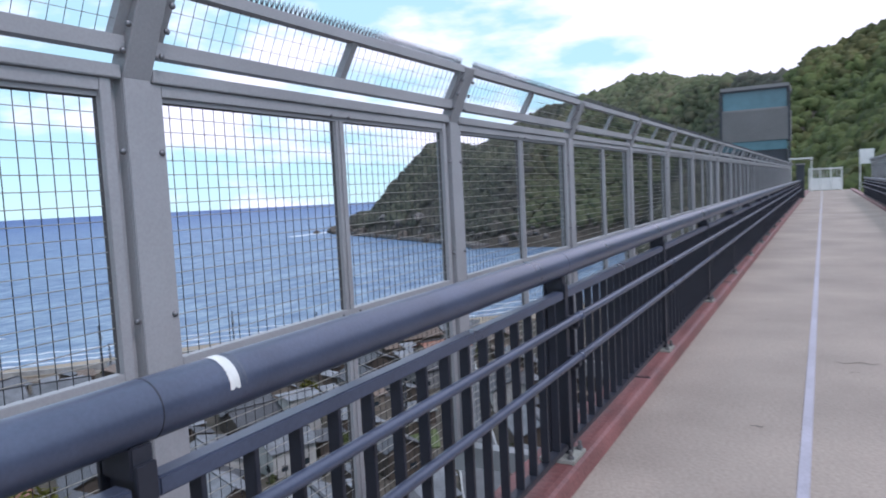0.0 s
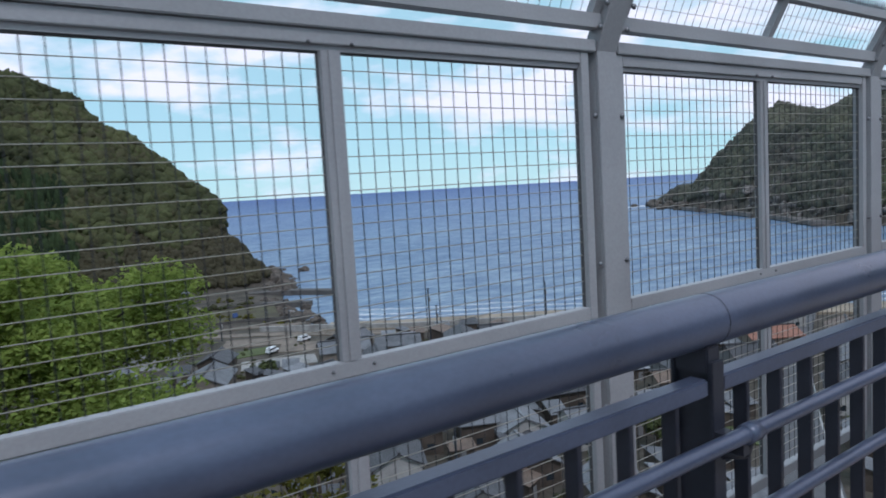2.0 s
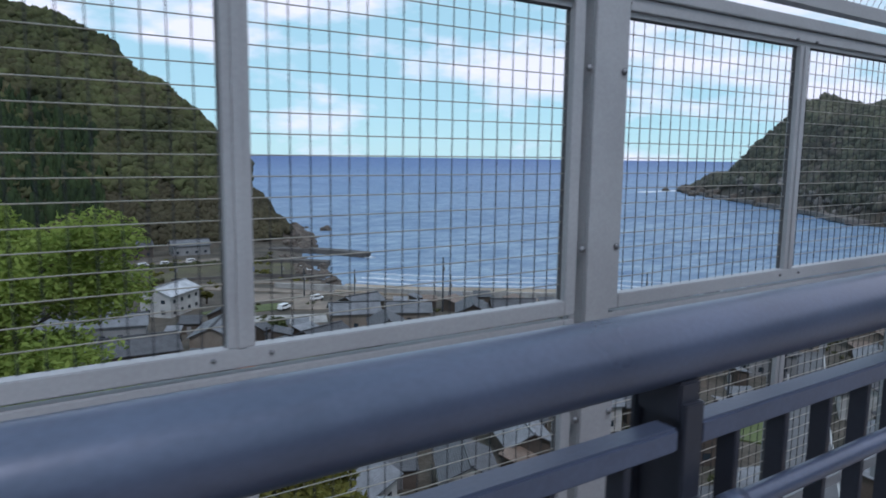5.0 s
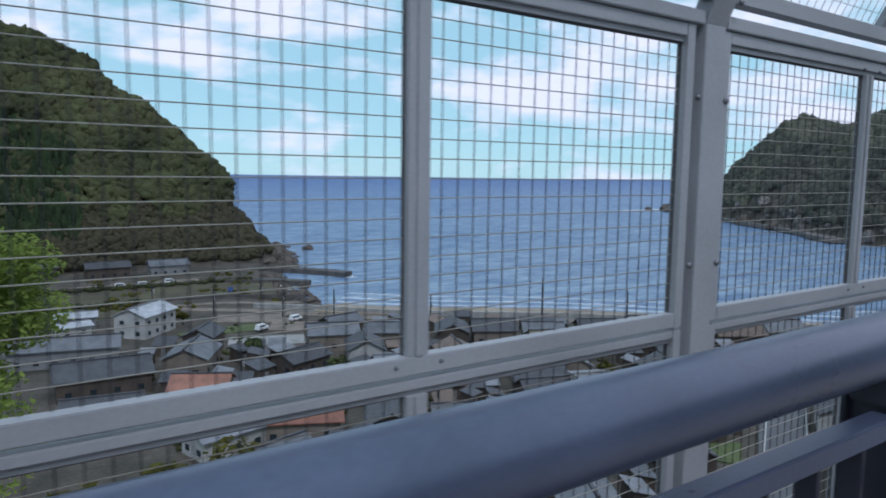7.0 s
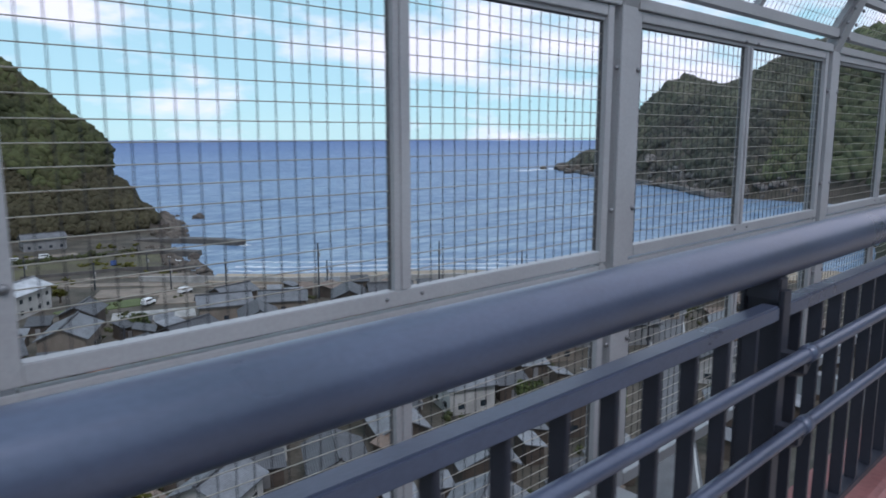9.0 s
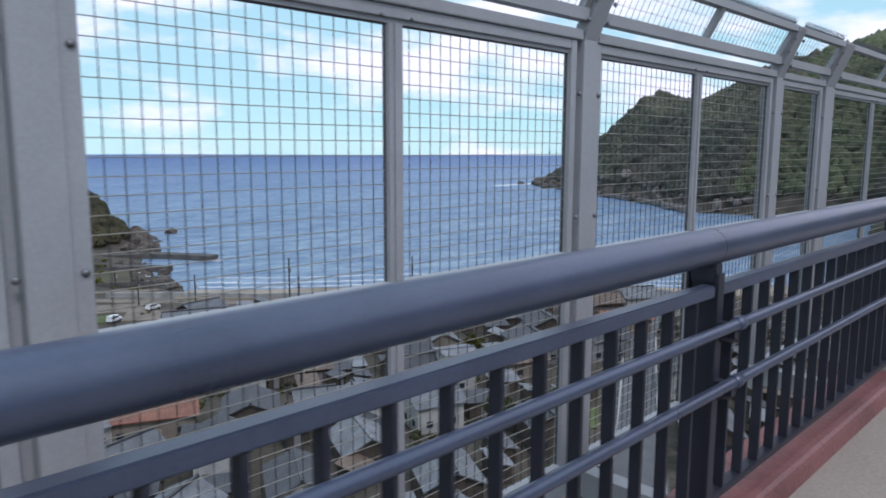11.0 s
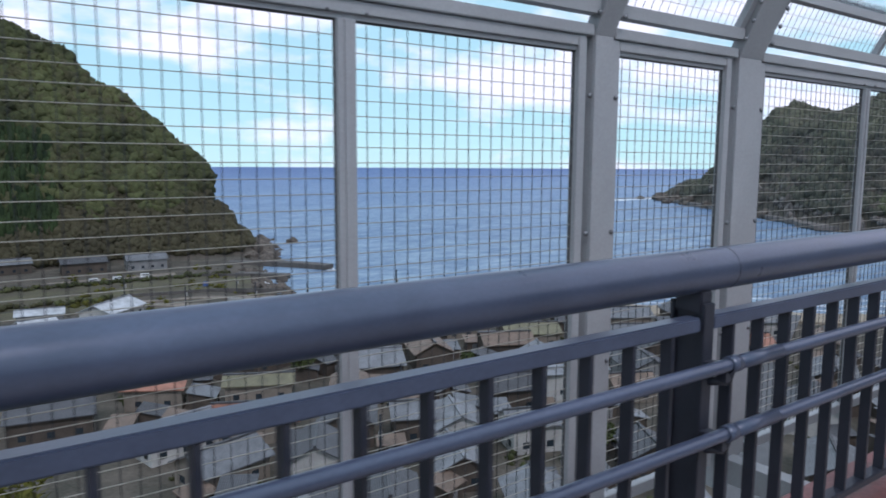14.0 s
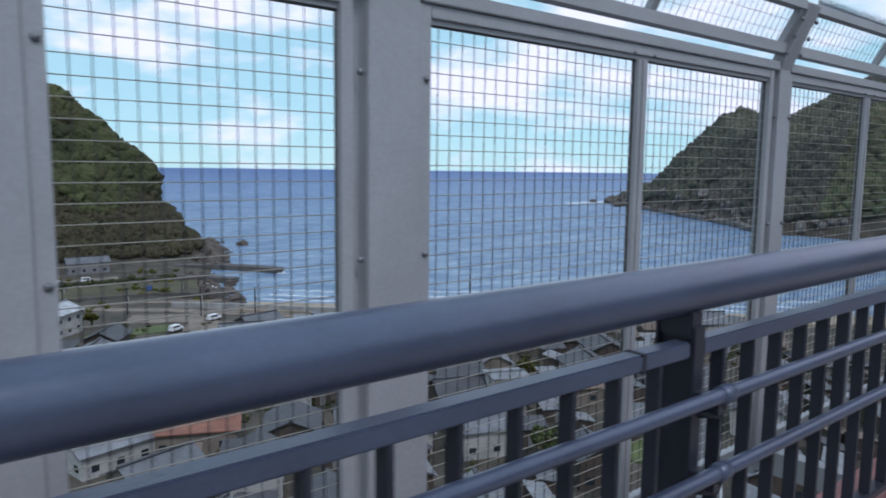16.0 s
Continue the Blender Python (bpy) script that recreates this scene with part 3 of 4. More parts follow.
def tree(name, x, y, z, tall, spread, material, label, seed, leaves=16000, leaf=0.26):
    """A tapered trunk with limbs, and a crown of small leaves gathered in sprays."""
    r = np.random.RandomState(seed)
    top = empty(name, pose(x, y, z), label, "tree")
    bm = bmesh.new()
    rod(bm, (0, 0, -1), (0.2, 0.1, tall * 0.55), 0.34, 10, 0.2)
    rod(bm, (0.2, 0.1, tall * 0.55), (0.1, 0.3, tall * 0.9), 0.2, 8, 0.06)
    sprays = []
    for k in range(60):
        a, e = r.uniform(0, 6.28), r.uniform(-0.25, 1.0)
        f = r.uniform(0.45, 1.0)
        p = Vector((math.cos(a) * math.cos(e) * spread * f, math.sin(a) * math.cos(e) * spread * f, tall * 0.58 + math.sin(e) * tall * 0.42 * f))
        rod(bm, (0.15, 0.1, tall * r.uniform(0.3, 0.6)), p, 0.09, 6, 0.025)
        sprays.append((p, r.uniform(0.13, 0.30) * spread))
    part("trunk", bm, BARK, top)
    P = []
    for k in range(leaves):
        p, s = sprays[r.randint(len(sprays))]
        d = r.normal(size=3)
        d /= np.linalg.norm(d)
        P.append(np.array(p) + d * s * r.uniform(0.35, 1.05) * (1, 1, 0.62))
    P = np.array(P)
    A, B = r.normal(size=(leaves, 3)), r.normal(size=(leaves, 3))
    A[:, 2] *= 0.5
    B[:, 2] *= 0.5
    A *= leaf * r.uniform(0.6, 1.3, (leaves, 1)) / np.linalg.norm(A, axis=1, keepdims=True)
    B *= leaf * 0.55 / np.linalg.norm(B, axis=1, keepdims=True)
    V = np.stack([P - A, P + B, P + A, P - B], 1).reshape(-1, 3)
    me = bpy.data.meshes.new("crown")
    me.from_pydata(V.tolist(), [], np.arange(leaves * 4).reshape(-1, 4).tolist())
    me.materials.append(material)
    c = new("crown", me)
    c.parent = top
    return top


def on(x, y):
    return float(height(np.array([float(x)]), np.array([float(y)]))[0])


tree("broadleaf_tree", 0.2, 27, on(0.2, 27) - 0.3, 16.6, 8.4, BRIGHT, "tall tree in bright fresh green leaf beside the bridge", 3, 130000, 0.125)
tree("slope_tree", 12, 25.5, on(12, 25.5), on(12, 25.5) * -1 - 8.6, 5.2, OLIVE, "olive green tree on the slope below the bridge", 5, 9000)
tree("slope_tree", 17, 33, on(17, 33), 9, 4.5, OLIVE, "yellowish green tree on the slope below the bridge", 6, 9000)
tree("slope_tree", 7, 24, on(7, 24), on(7, 24) * -1 - 8.8, 4.6, OLIVE, "olive green tree growing close under the bridge", 9, 9000)
tree("slope_tree", 6, 36, on(6, 36), 10, 4.8, OLIVE, "olive green tree standing behind the fresh green one", 7, 9000)
tree("broadleaf_tree", -4, 37, on(-4, 37), 12, 5.5, BRIGHT, "fresh green tree lower on the slope", 8, 12000)
for k, (x, y, h) in enumerate([(72, 132, 6), (88, 128, 5), (64, 160, 5), (118, 100, 5), (92, 70, 6), (140, 118, 5), (104, 118, 4), (60, 205, 4)]):
    tree("garden_tree", x, y, on(x, y), h, h * 0.42, OLIVE if k % 2 else WOODS_N, "small garden tree among the village houses", 20 + k, 1500, 0.4)


# ---- shore ----
def boulder(name, x, y, z, sx, sy, sz, label, seed, material=None):
    b = bmesh.new()
    bmesh.ops.create_icosphere(b, subdivisions=3, radius=1.0)
    for v in b.verts:
        p = v.co * 1.3 + Vector((seed * 5.3, 0, 0))
        v.co *= 1 + 0.45 * noise.noise(p) + 0.2 * noise.noise(p * 3)
        v.co.x, v.co.y, v.co.z = v.co.x * sx, v.co.y * sy, v.co.z * sz
    o = obj(name, b, material or ROCK)
    o.location = (x, y, z)
    return tagged(o, label, "rock")


boulder("sea_rock", 177.5, 378, WATER, 4.0, 3.0, 2.6, "dark lone rock standing in the sea off the headland", 1)
for k, (x, y, s) in enumerate([(165, 392, 2.4), (160, 380, 2.8), (155, 366, 3.0), (151, 350, 3.2), (146, 336, 3.4), (141, 324, 3), (168, 400, 2.6), (120, 256, 2), (113, 240, 2.2), (110, 226, 2.0), (131, 300, 2.5)]):
    boulder("shore_rock", x, y, WATER + s * 0.25, s * 1.3, s, s * 0.8, "brown weathered rock at the foot of the shore", 3 + k)
for k, (x, y, s) in enumerate([(757, 570, 9), (772, 584, 6), (738, 548, 10), (715, 515, 9), (690, 478, 10), (660, 434, 9), (620, 378, 9), (585, 328, 8), (745, 590, 4), (690, 510, 4)]):
    boulder("headland_rock", x, y, WATER + 1, s * 1.2, s, s * 0.8, "grey brown rock at the tip of the far headland", 30 + k)


for k, (x, y, s) in enumerate([(140, 338, 4), (144, 345, 4.6), (147, 356, 4.4), (150, 369, 4), (154, 383, 3.4), (133, 322, 3), (128, 306, 2.4)]):
    boulder("cliff_rock", x, y, WATER + s * 0.5, s * 1.1, s, s * 0.9, "brown bare cliff rock at the headland's foot", 60 + k)


for k, (x, y, sx, sy, sz) in enumerate([(590, 316, 3.5, 4, 8), (596, 320, 3, 4, 6), (520, 224, 4, 6, 4), (525, 232, 4, 6, 5), (531, 238, 4, 5, 5), (552, 286, 4, 5, 4), (560, 292, 4, 5, 5), (566, 297, 4, 5, 6), (618, 356, 8, 9, 4), (640, 392, 9, 10, 4), (668, 430, 9, 10, 4), (578, 306, 6, 8, 3)]):
    boulder("rock_scar", x - 1, y + 1, max(on(x - 1, y + 1), WATER + 1) - 0.5, sx * 0.9, sy * 0.7, sz * 1.25, "pale bare rock scar on the far headland slope", 80 + k, SCAR)


def strewn(name, line, spread, n, radius, tall, material, label, seed):
    """Loose rocks along a shore line."""
    r = np.random.RandomState(seed)
    out = []
    for k in range(n):
        i = r.randint(len(line) - 1)
        f = r.uniform()
        x = line[i][0] + f * (line[i + 1][0] - line[i][0]) + r.normal() * spread
        y = line[i][1] + f * (line[i + 1][1] - line[i][1]) + r.normal() * spread
        out.append((x, y, max(on(x, y), WATER - 0.6) - radius * 0.3))
    o = scatter(name, np.array(out), radius, tall, S2, material, label, seed)
    o["category"] = "rocks"


strewn("shore_rocks", [(168, 398), (159, 376), (152, 350), (146, 334), (135, 312)], 2.2, 190, 1.9, 0.75, ROCK, "tumbled brown rocks along the foot of the headland", 51)
strewn("bank_rocks", [(120, 290), (114, 262), (109, 240), (105, 224), (112, 208)], 1.8, 150, 1.1, 0.6, ROCK, "brown rocks along the bank of the small harbour", 52)
strewn("pier_rocks", [(122, 309), (133, 302), (141, 292), (147, 280)], 1.6, 70, 1.1, 0.6, PIER, "dark rocks heaped along the breakwater", 53)
strewn("cliff_rocks", [(757, 562), (730, 527), (640, 398), (560, 288), (528, 240), (524, 190)], 3.0, 150, 2.6, 0.75, SCAR, "pale broken rock along the foot of the far headland", 54)


def breakwater(pts, w, label):
    o = ribbon("breakwater", pts, w, -42.9, PIER, label, "breakwater", thick=4.0)
    o["kind"] = ""
    del o["kind"]
    return o


breakwater([(117, 308), (127, 303), (134, 298), (142, 287), (149, 274)], 6.0, "dark concrete breakwater reaching into the bay")
breakwater([(109, 275), (117, 268), (124, 260)], 4.5, "short concrete jetty inside the small harbour")


def lanes(pts, off, n=10):
    """The line pts moved sideways, with more points."""
    out = []
    for a, b in zip(pts, pts[1:]):
        a, b = Vector(a), Vector(b)
        d = (b - a).normalized()
        for k in range(n):
            p = a + (b - a) * (k / n) + Vector((-d.y, d.x)) * (off + 2.2 * noise.noise((a.x + k * 0.9, a.y, off)))
            out.append((p.x, p.y))
    return out


BEACH = [(108, 214), (124, 198), (140, 186), (166, 168), (196, 138), (226, 103), (258, 78)]
ribbon("beach", [(104, 208), (122, 191), (138, 180), (163, 162), (191, 133), (220, 99), (254, 73)], 13, -43.0, SAND, "narrow strip of wet brown sand along the bay", "beach", 2.5)
for off, w in ((2.5, 1.3), (7, 0.7), (13, 0.5), (21, 0.55), (31, 0.35)):
    ribbon("surf", lanes(BEACH, off), w, WATER + 0.25, FOAM, "line of white surf rolling onto the beach", "surf", 0.3, 2.4)
ribbon("surf", lanes([(170, 400), (162, 376), (155, 350), (148, 330), (138, 312)], -3), 1.8, WATER + 0.25, FOAM, "white surf round the foot of the headland", "surf", 0.3, 2.4)
ribbon("surf", lanes([(120, 268), (115, 254), (110, 238), (107, 224)], -2.5), 1.3, WATER + 0.25, FOAM, "white surf against the harbour bank", "surf", 0.3, 2.4)
ribbon("surf", lanes([(144, 290), (152, 276), (151, 269), (146, 270)], -1.5, 5), 0.9, WATER + 0.25, FOAM, "white wash round the head of the breakwater", "surf", 0.3, 2.4)
ribbon("surf", lanes([(758, 584), (720, 522), (650, 424), (560, 296), (505, 240)], 2), 3.0, WATER + 0.3, FOAM, "thin white surf along the far headland", "surf", 0.3, 2.4)
ribbon("surf", lanes([(690, 582), (730, 586), (760, 586), (780, 596)], 2), 9.0, WATER + 0.3, FOAM, "white water over the reef off the far headland", "surf", 0.3, 2.4)
ribbon("cliff_foot", lanes([(757, 562), (730, 527), (640, 398), (560, 288), (505, 232)], -4), 15, -41.3, SCAR, "pale rock shelf and shore road under the far headland", "rock shelf", 3.0, 0.6)
ribbon("sea_wall", [(86, 219), (100, 207), (118, 187), (136, 173), (160, 156), (184, 134)], 1.2, -41.7, CONC, "weathered concrete sea wall behind the beach", "sea wall", 2.2)
ribbon("coast_road", [(60, 232), (84, 214), (114, 182), (134, 168), (158, 151), (182, 129)], 5, -43.0, LANE, "pale concrete road behind the sea wall", "road", 0.4)
ribbon("road", [(30, 12), (62, 27), (90, 44), (120, 62), (160, 84), (215, 108)], 7.5, -42.75, ASPH, "grey asphalt village road with white edge lines", "road", 1.2)
for off in (-3.2, 3.2):
    ribbon("road_line", lanes([(30, 12), (62, 27), (90, 44), (120, 62), (160, 84), (215, 108)], off, 1) + [], 0.3, -42.72, LINE, "white painted edge line on the village road", "road line", 0.02)
ribbon("field", [(8, 258), (50, 260), (78, 262), (106, 252)], 34, -43.0, GRASS, "rough brownish grass field above the shore", "field", 0.8)
ribbon("parking_lot", [(64, 178), (82, 171)], 10, -42.97, CONC, "pale concrete yard between the houses", "lot", 0.6)
ribbon("parking_lot", [(80, 190), (98, 180)], 11, -42.96, LANE, "tan sandy yard near the sea wall", "lot", 0.6)
ribbon("field", [(56, 190), (66, 192), (78, 191)], 8, -43.0, LAWN, "green vegetable field beside the houses", "field", 0.8)
ribbon("parking_lot", [(70, 208), (92, 196)], 11, -42.95, LANE, "pale gravel lot near the beach", "lot", 0.6)
ribbon("parking_lot", [(44, 283), (88, 283)], 11, -42.95, LANE, "asphalt parking place in front of the wooden houses", "lot", 0.6)
ribbon("field", [(102, 63), (110, 68)], 8, -42.95, LAWN, "small bright green lawn between the houses", "field", 0.6)


ribbon("field", [(12, 232), (40, 232), (62, 228)], 12, -42.98, GRASS, "olive green grass plot behind the white house", "field", 0.7)
ribbon("retaining_wall", [(10, 279), (50, 279), (92, 275), (110, 264)], 0.6, -42.0, PIER, "low weathered concrete wall above the field", "wall", 1.6)
ribbon("retaining_wall", [(60, 246), (90, 240), (108, 228)], 0.6, -42.2, PIER, "low concrete wall along the shore lane", "wall", 1.4)
ribbon("lane", [(56, 236), (80, 231), (102, 219)], 3.2, -42.9, LANE, "narrow pale lane leading to the small harbour", "road", 0.5)
hedge = [(x, 277 - 0.03 * x + 1.5 * math.sin(x), -42.9) for x in np.arange(12, 104, 1.7)] + [(x, 243 + 2 * math.sin(x * 0.7), -43.0) for x in np.arange(14, 58, 2.1)]
scatter("hedge", np.array(hedge), 1.2, 0.8, S0, WOODS, "uneven dark hedge beside the shore field", 31)


# ---- village ----
def house(x, y, w, d, h, rot, roof, wall, label, rise=0.45, windows=True, storeys=1):
    """A gabled house: walls, two roof planes with eaves, a ridge cap and windows."""
    z = max(on(x, y), -43.4) - 0.1
    top = empty("house", pose(x, y, z, 0, 0, rot), label, "house")
    rr = d / 2 * rise
    bm = bmesh.new()
    vs = [bm.verts.new(p) for p in ((-w / 2, -d / 2, 0), (w / 2, -d / 2, 0), (w / 2, d / 2, 0), (-w / 2, d / 2, 0), (-w / 2, -d / 2, h), (w / 2, -d / 2, h), (w / 2, d / 2, h), (-w / 2, d / 2, h), (-w / 2, 0, h + rr), (w / 2, 0, h + rr))]
    for f in ((0, 1, 5, 4), (2, 3, 7, 6), (1, 2, 6, 9, 5), (3, 0, 4, 8, 7), (4, 5, 9, 8), (6, 7, 8, 9), (3, 2, 1, 0)):
        bm.faces.new([vs[i] for i in f])
    body = part("wall", bm, WALLS[wall], top)
    e, t = 0.6, 0.18
    for s in (-1, 1):
        bm = bmesh.new()
        n = Vector((0, -s * rr, -d / 2)).normalized()
        yo, zo = s * (d / 2 + e), h - e * rise
        pts = [(-w / 2 - e, yo, zo), (w / 2 + e, yo, zo), (w / 2 + e, 0, h + rr), (-w / 2 - e, 0, h + rr)]
        lo = [bm.verts.new((a, b, c + 0.03)) for a, b, c in pts]
        hi = [bm.verts.new((a, b, c + 0.03 + t)) for a, b, c in pts]
        bm.faces.new(lo)
        bm.faces.new(hi)
        for i in range(4):
            bm.faces.new((lo[i], lo[(i + 1) % 4], hi[(i + 1) % 4], hi[i]))
        part("roof", bm, ROOFS[roof], top)
    part("ridge_cap", boxes((-w / 2 - e, w / 2 + e, -0.22, 0.22, h + rr + 0.1, h + rr + 0.42)), ROOFS["light" if roof in ("white", "light") else "dark"], top)
    if windows:
        for st in range(storeys):
            zc = 1.0 + st * 2.8
            for k in range(max(1, int(w / 3.5))):
                xc = -w / 2 + (k + 0.5) * w / max(1, int(w / 3.5))
                part("window", boxes((xc - 0.55, xc + 0.55, -d / 2 - 0.06, -d / 2 + 0.05, zc, zc + 1.0)), GLASS_D, top)
            for s in (-1, 1):
                for yc in (-d / 4, d / 4):
                    part("window", boxes((s * w / 2 - 0.06, s * w / 2 + 0.06, yc - 0.6, yc + 0.6, zc, zc + 1.0)), GLASS_D, top)
    return top


house(49, 200, 14, 9, 6.0, 44, "white", "white", "white two-storey house with a white sheet roof", 0.4, storeys=2)
house(34, 217, 11, 6, 3.4, -8, "white", "grey", "low shed with a white sheet roof beside the white house", 0.3)
house(32, 206, 8, 5, 3.0, 10, "white", "white", "small outbuilding with a pale roof", 0.3)
house(59, 309, 16, 8, 4.6, 0, "dark", "wood", "dark wooden house with a dark tiled roof under the headland", storeys=1)
house(82, 307, 15, 8, 4.4, -2, "grey", "grey", "grey house with a tiled roof under the headland")
house(36, 322, 12, 7, 4.2, 4, "grey", "wood", "old wooden house at the foot of the cedars")
house(22, 300, 10, 7, 4.0, 4, "dark", "wood", "small dark house at the foot of the cedars")
house(27, 178, 22, 8, 4.2, -14, "grey", "grey", "long low building with a blue grey roof")
house(30, 152, 17, 10, 4.2, -4, "dark", "wood", "house with a broad dark tiled roof")
house(49, 157, 13, 9, 4.4, 60, "grey", "beige", "gabled house with grey roof tiles")
house(44, 133, 10, 8, 4.2, -30, "orange", "beige", "house with an orange tiled roof")
house(53, 108.5, 13, 8, 3.8, -25, "red", "beige", "long house with a rust red roof")
house(60, 125, 12, 5, 3.8, -25, "moss", "beige", "house with a mossy yellow roof")
PLAN = [(69, 145, 11, 8, 20, "dark", "wood"), (84, 159, 12, 8, -20, "grey", "beige"), (85, 144, 11, 8, 65, "dark", "white"), (99, 157, 11, 8, -30, "grey", "beige"),
        (111, 145, 11, 8, 55, "dark", "wood"), (122, 142, 11, 8, -30, "dark", "beige"), (133, 135, 10, 8, -35, "grey", "white"), (82, 122, 12, 9, -20, "light", "wood"),
        (99, 126, 12, 8, 70, "brown", "wood"), (129, 126, 13, 8, -25, "moss", "beige"), (79, 89, 9, 8, 66, "light", "white"), (96, 95, 9, 7, -20, "dark", "wood"),
        (65, 99, 9, 8, 60, "dark", "wood"), (43, 95, 10, 8, 15, "grey", "beige"), (73, 93, 6, 6, -25, "grey", "wood"), (117, 121, 11, 8, -25, "brown", "wood"),
        (40.5, 109.5, 11, 7, 12, "light", "white"), (54, 88, 9, 7, 62, "dark", "white"), (160, 89, 12, 8, -30, "orange", "beige"), (129, 92, 12, 9, 60, "dark", "grey"),
        (70, 77, 9, 7, 68, "light", "wood"), (87, 80, 8, 7, -20, "grey", "white"), (56, 72, 9, 7, 62, "dark", "white"), (146, 112, 11, 8, -30, "grey", "wood"),
        (142, 99, 10, 8, 58, "dark", "wood"), (172, 104, 12, 8, -30, "brown", "wood"), (148, 130, 10, 7, -30, "dark", "wood"), (160, 122, 11, 8, -30, "grey", "beige"),
        (178, 118, 10, 8, 60, "dark", "wood"), (116, 108, 9, 7, 60, "light", "beige"), (106, 107, 9, 7, -25, "dark", "wood"), (70, 60, 9, 7, 60, "grey", "wood"),
        (60, 50, 9, 8, 30, "grey", "beige"), (118, 86, 8, 6, -25, "brown", "beige"), (140, 82, 10, 8, -30, "dark", "grey"), (46, 56, 9, 7, 20, "dark", "wood"),
        (93, 172, 10, 7, 10, "grey", "wood"), (56, 172, 9, 7, 55, "dark", "wood"), (186, 100, 10, 8, -30, "grey", "white"), (200, 118, 10, 8, 60, "dark", "wood"),
        (112, 45, 11, 8, 35, "grey", "wood"), (132, 58, 11, 8, 30, "dark", "white"), (155, 66, 12, 8, 30, "grey", "wood"), (180, 80, 12, 8, 28, "brown", "beige"),
        (93, 62, 7, 6, 60, "dark", "wood"), (26, 128, 12, 9, -10, "dark", "wood"), (42, 76, 8, 7, 30, "grey", "white"), (72, 112, 8, 6, 60, "brown", "white")]
WORD = {"dark": "dark tiled", "grey": "grey tiled", "light": "pale sheet", "brown": "brown tiled", "orange": "orange tiled", "moss": "mossy yellow"}
COAT = {"wood": "weathered wooden", "beige": "beige rendered", "white": "white rendered", "grey": "grey sided"}
for k, (x, y, w, d, rot, roof, wall) in enumerate(PLAN):
    house(x, y, w, d, 3.4 + (k * 37 % 10) * 0.16, rot, roof, wall, f"{COAT[wall]} village house with a {WORD[roof]} roof", 0.42 + (k % 3) * 0.05)
house(102, 89, 6, 5, 7.5, -22, "light", "white", "tall narrow white building with a flat pale roof", 0.1, storeys=2)


def shed(x, y, w, d, h, rot, roof, label):
    """A lean-to with a sloping sheet roof and a door."""
    z = max(on(x, y), -43.4) - 0.1
    top = empty("shed", pose(x, y, z, 0, 0, rot), label, "shed", "sheds and lean-tos of the village")
    bm = boxes((-w / 2, w / 2, -d / 2, d / 2, 0, h))
    for v in bm.verts:
        if v.co.z > 0.1 and v.co.y > 0:
            v.co.z += d * 0.22
    part("wall", bm, WALLS["wood"], top)
    b = bmesh.new()
    beam(b, (0, -d / 2 - 0.4, h + 0.0), (0, d / 2 + 0.3, h + d * 0.22 + 0.14), w + 0.8, 0.12)
    part("roof", b, ROOFS[roof], top)
    part("door", boxes((-0.5, 0.5, -d / 2 - 0.05, -d / 2 + 0.03, 0, min(2.0, h - 0.2))), WALLS["grey"], top)
    return top


rs = np.random.RandomState(44)
taken = [(x, y, max(w, d) / 2) for x, y, w, d, *_ in PLAN] + [(48, 198, 9), (73, 174, 10), (89, 185, 10), (34, 217, 6), (27, 178, 12), (30, 152, 10), (49, 157, 8), (44, 133, 6), (53, 108.5, 7), (60, 125, 7), (102, 89, 5)]
road_line = [(30, 12), (62, 27), (90, 44), (120, 62), (160, 84), (215, 108)]
made = 0
while made < 135:
    x, y, w, d = rs.uniform(34, 185), rs.uniform(40, 175), rs.uniform(2.6, 6), rs.uniform(2.2, 4.5)
    clear = all(math.hypot(x - a, y - b) > r + w / 2 + 0.4 for a, b, r in taken)
    near_road = min(abs((y - y0) - (x - x0) * (y1 - y0) / (x1 - x0)) for (x0, y0), (x1, y1) in zip(road_line, road_line[1:]) if x0 <= x <= x1) < 9
    if not clear or near_road or on(x, y) < -43.5 or on(x, y) > -38 or float(inland(np.array([x]), np.array([y]))[0]) < 24:
        continue
    taken.append((x, y, w / 2))
    k = made % 5
    shed(x, y, w, d, rs.uniform(2.2, 3.0), rs.choice([-25, 62, 20, -30]), ("grey", "dark", "brown", "light", "dark")[k],
         ("small shed with a grey roof", "dark roofed lean-to beside a house", "brown roofed wooden shed", "shed with a pale sheet roof", "dark roofed wooden storehouse")[k])
    made += 1


def car(x, y, rot, label="white van parked in front of the wooden houses"):
    top = empty("car", pose(x, y, max(on(x, y), -43) + 0.05, 0, 0, rot), label, "car", "cars parked in the village")
    bm = boxes((-2.1, 2.1, -0.85, 0.85, 0.35, 1.0), (-1.9, 1.0, -0.78, 0.78, 1.0, 1.75), bevel=0.12)
    part("body", bm, CARW, top)
    part("window", boxes((-1.7, 0.8, -0.8, 0.8, 1.12, 1.55)), GLASS_D, top)
    for sx in (-1.3, 1.3):
        for sy in (-0.8, 0.8):
            part("wheel", rods(((sx, sy - 0.1, 0.32), (sx, sy + 0.1, 0.32), 0.32)), RUBBER, top)
    return top


for x, y, r in ((66, 279, 5), (58, 279, 8), (76, 281, 2), (76, 186, 30), (89, 193, 20)):
    car(x, y, r)


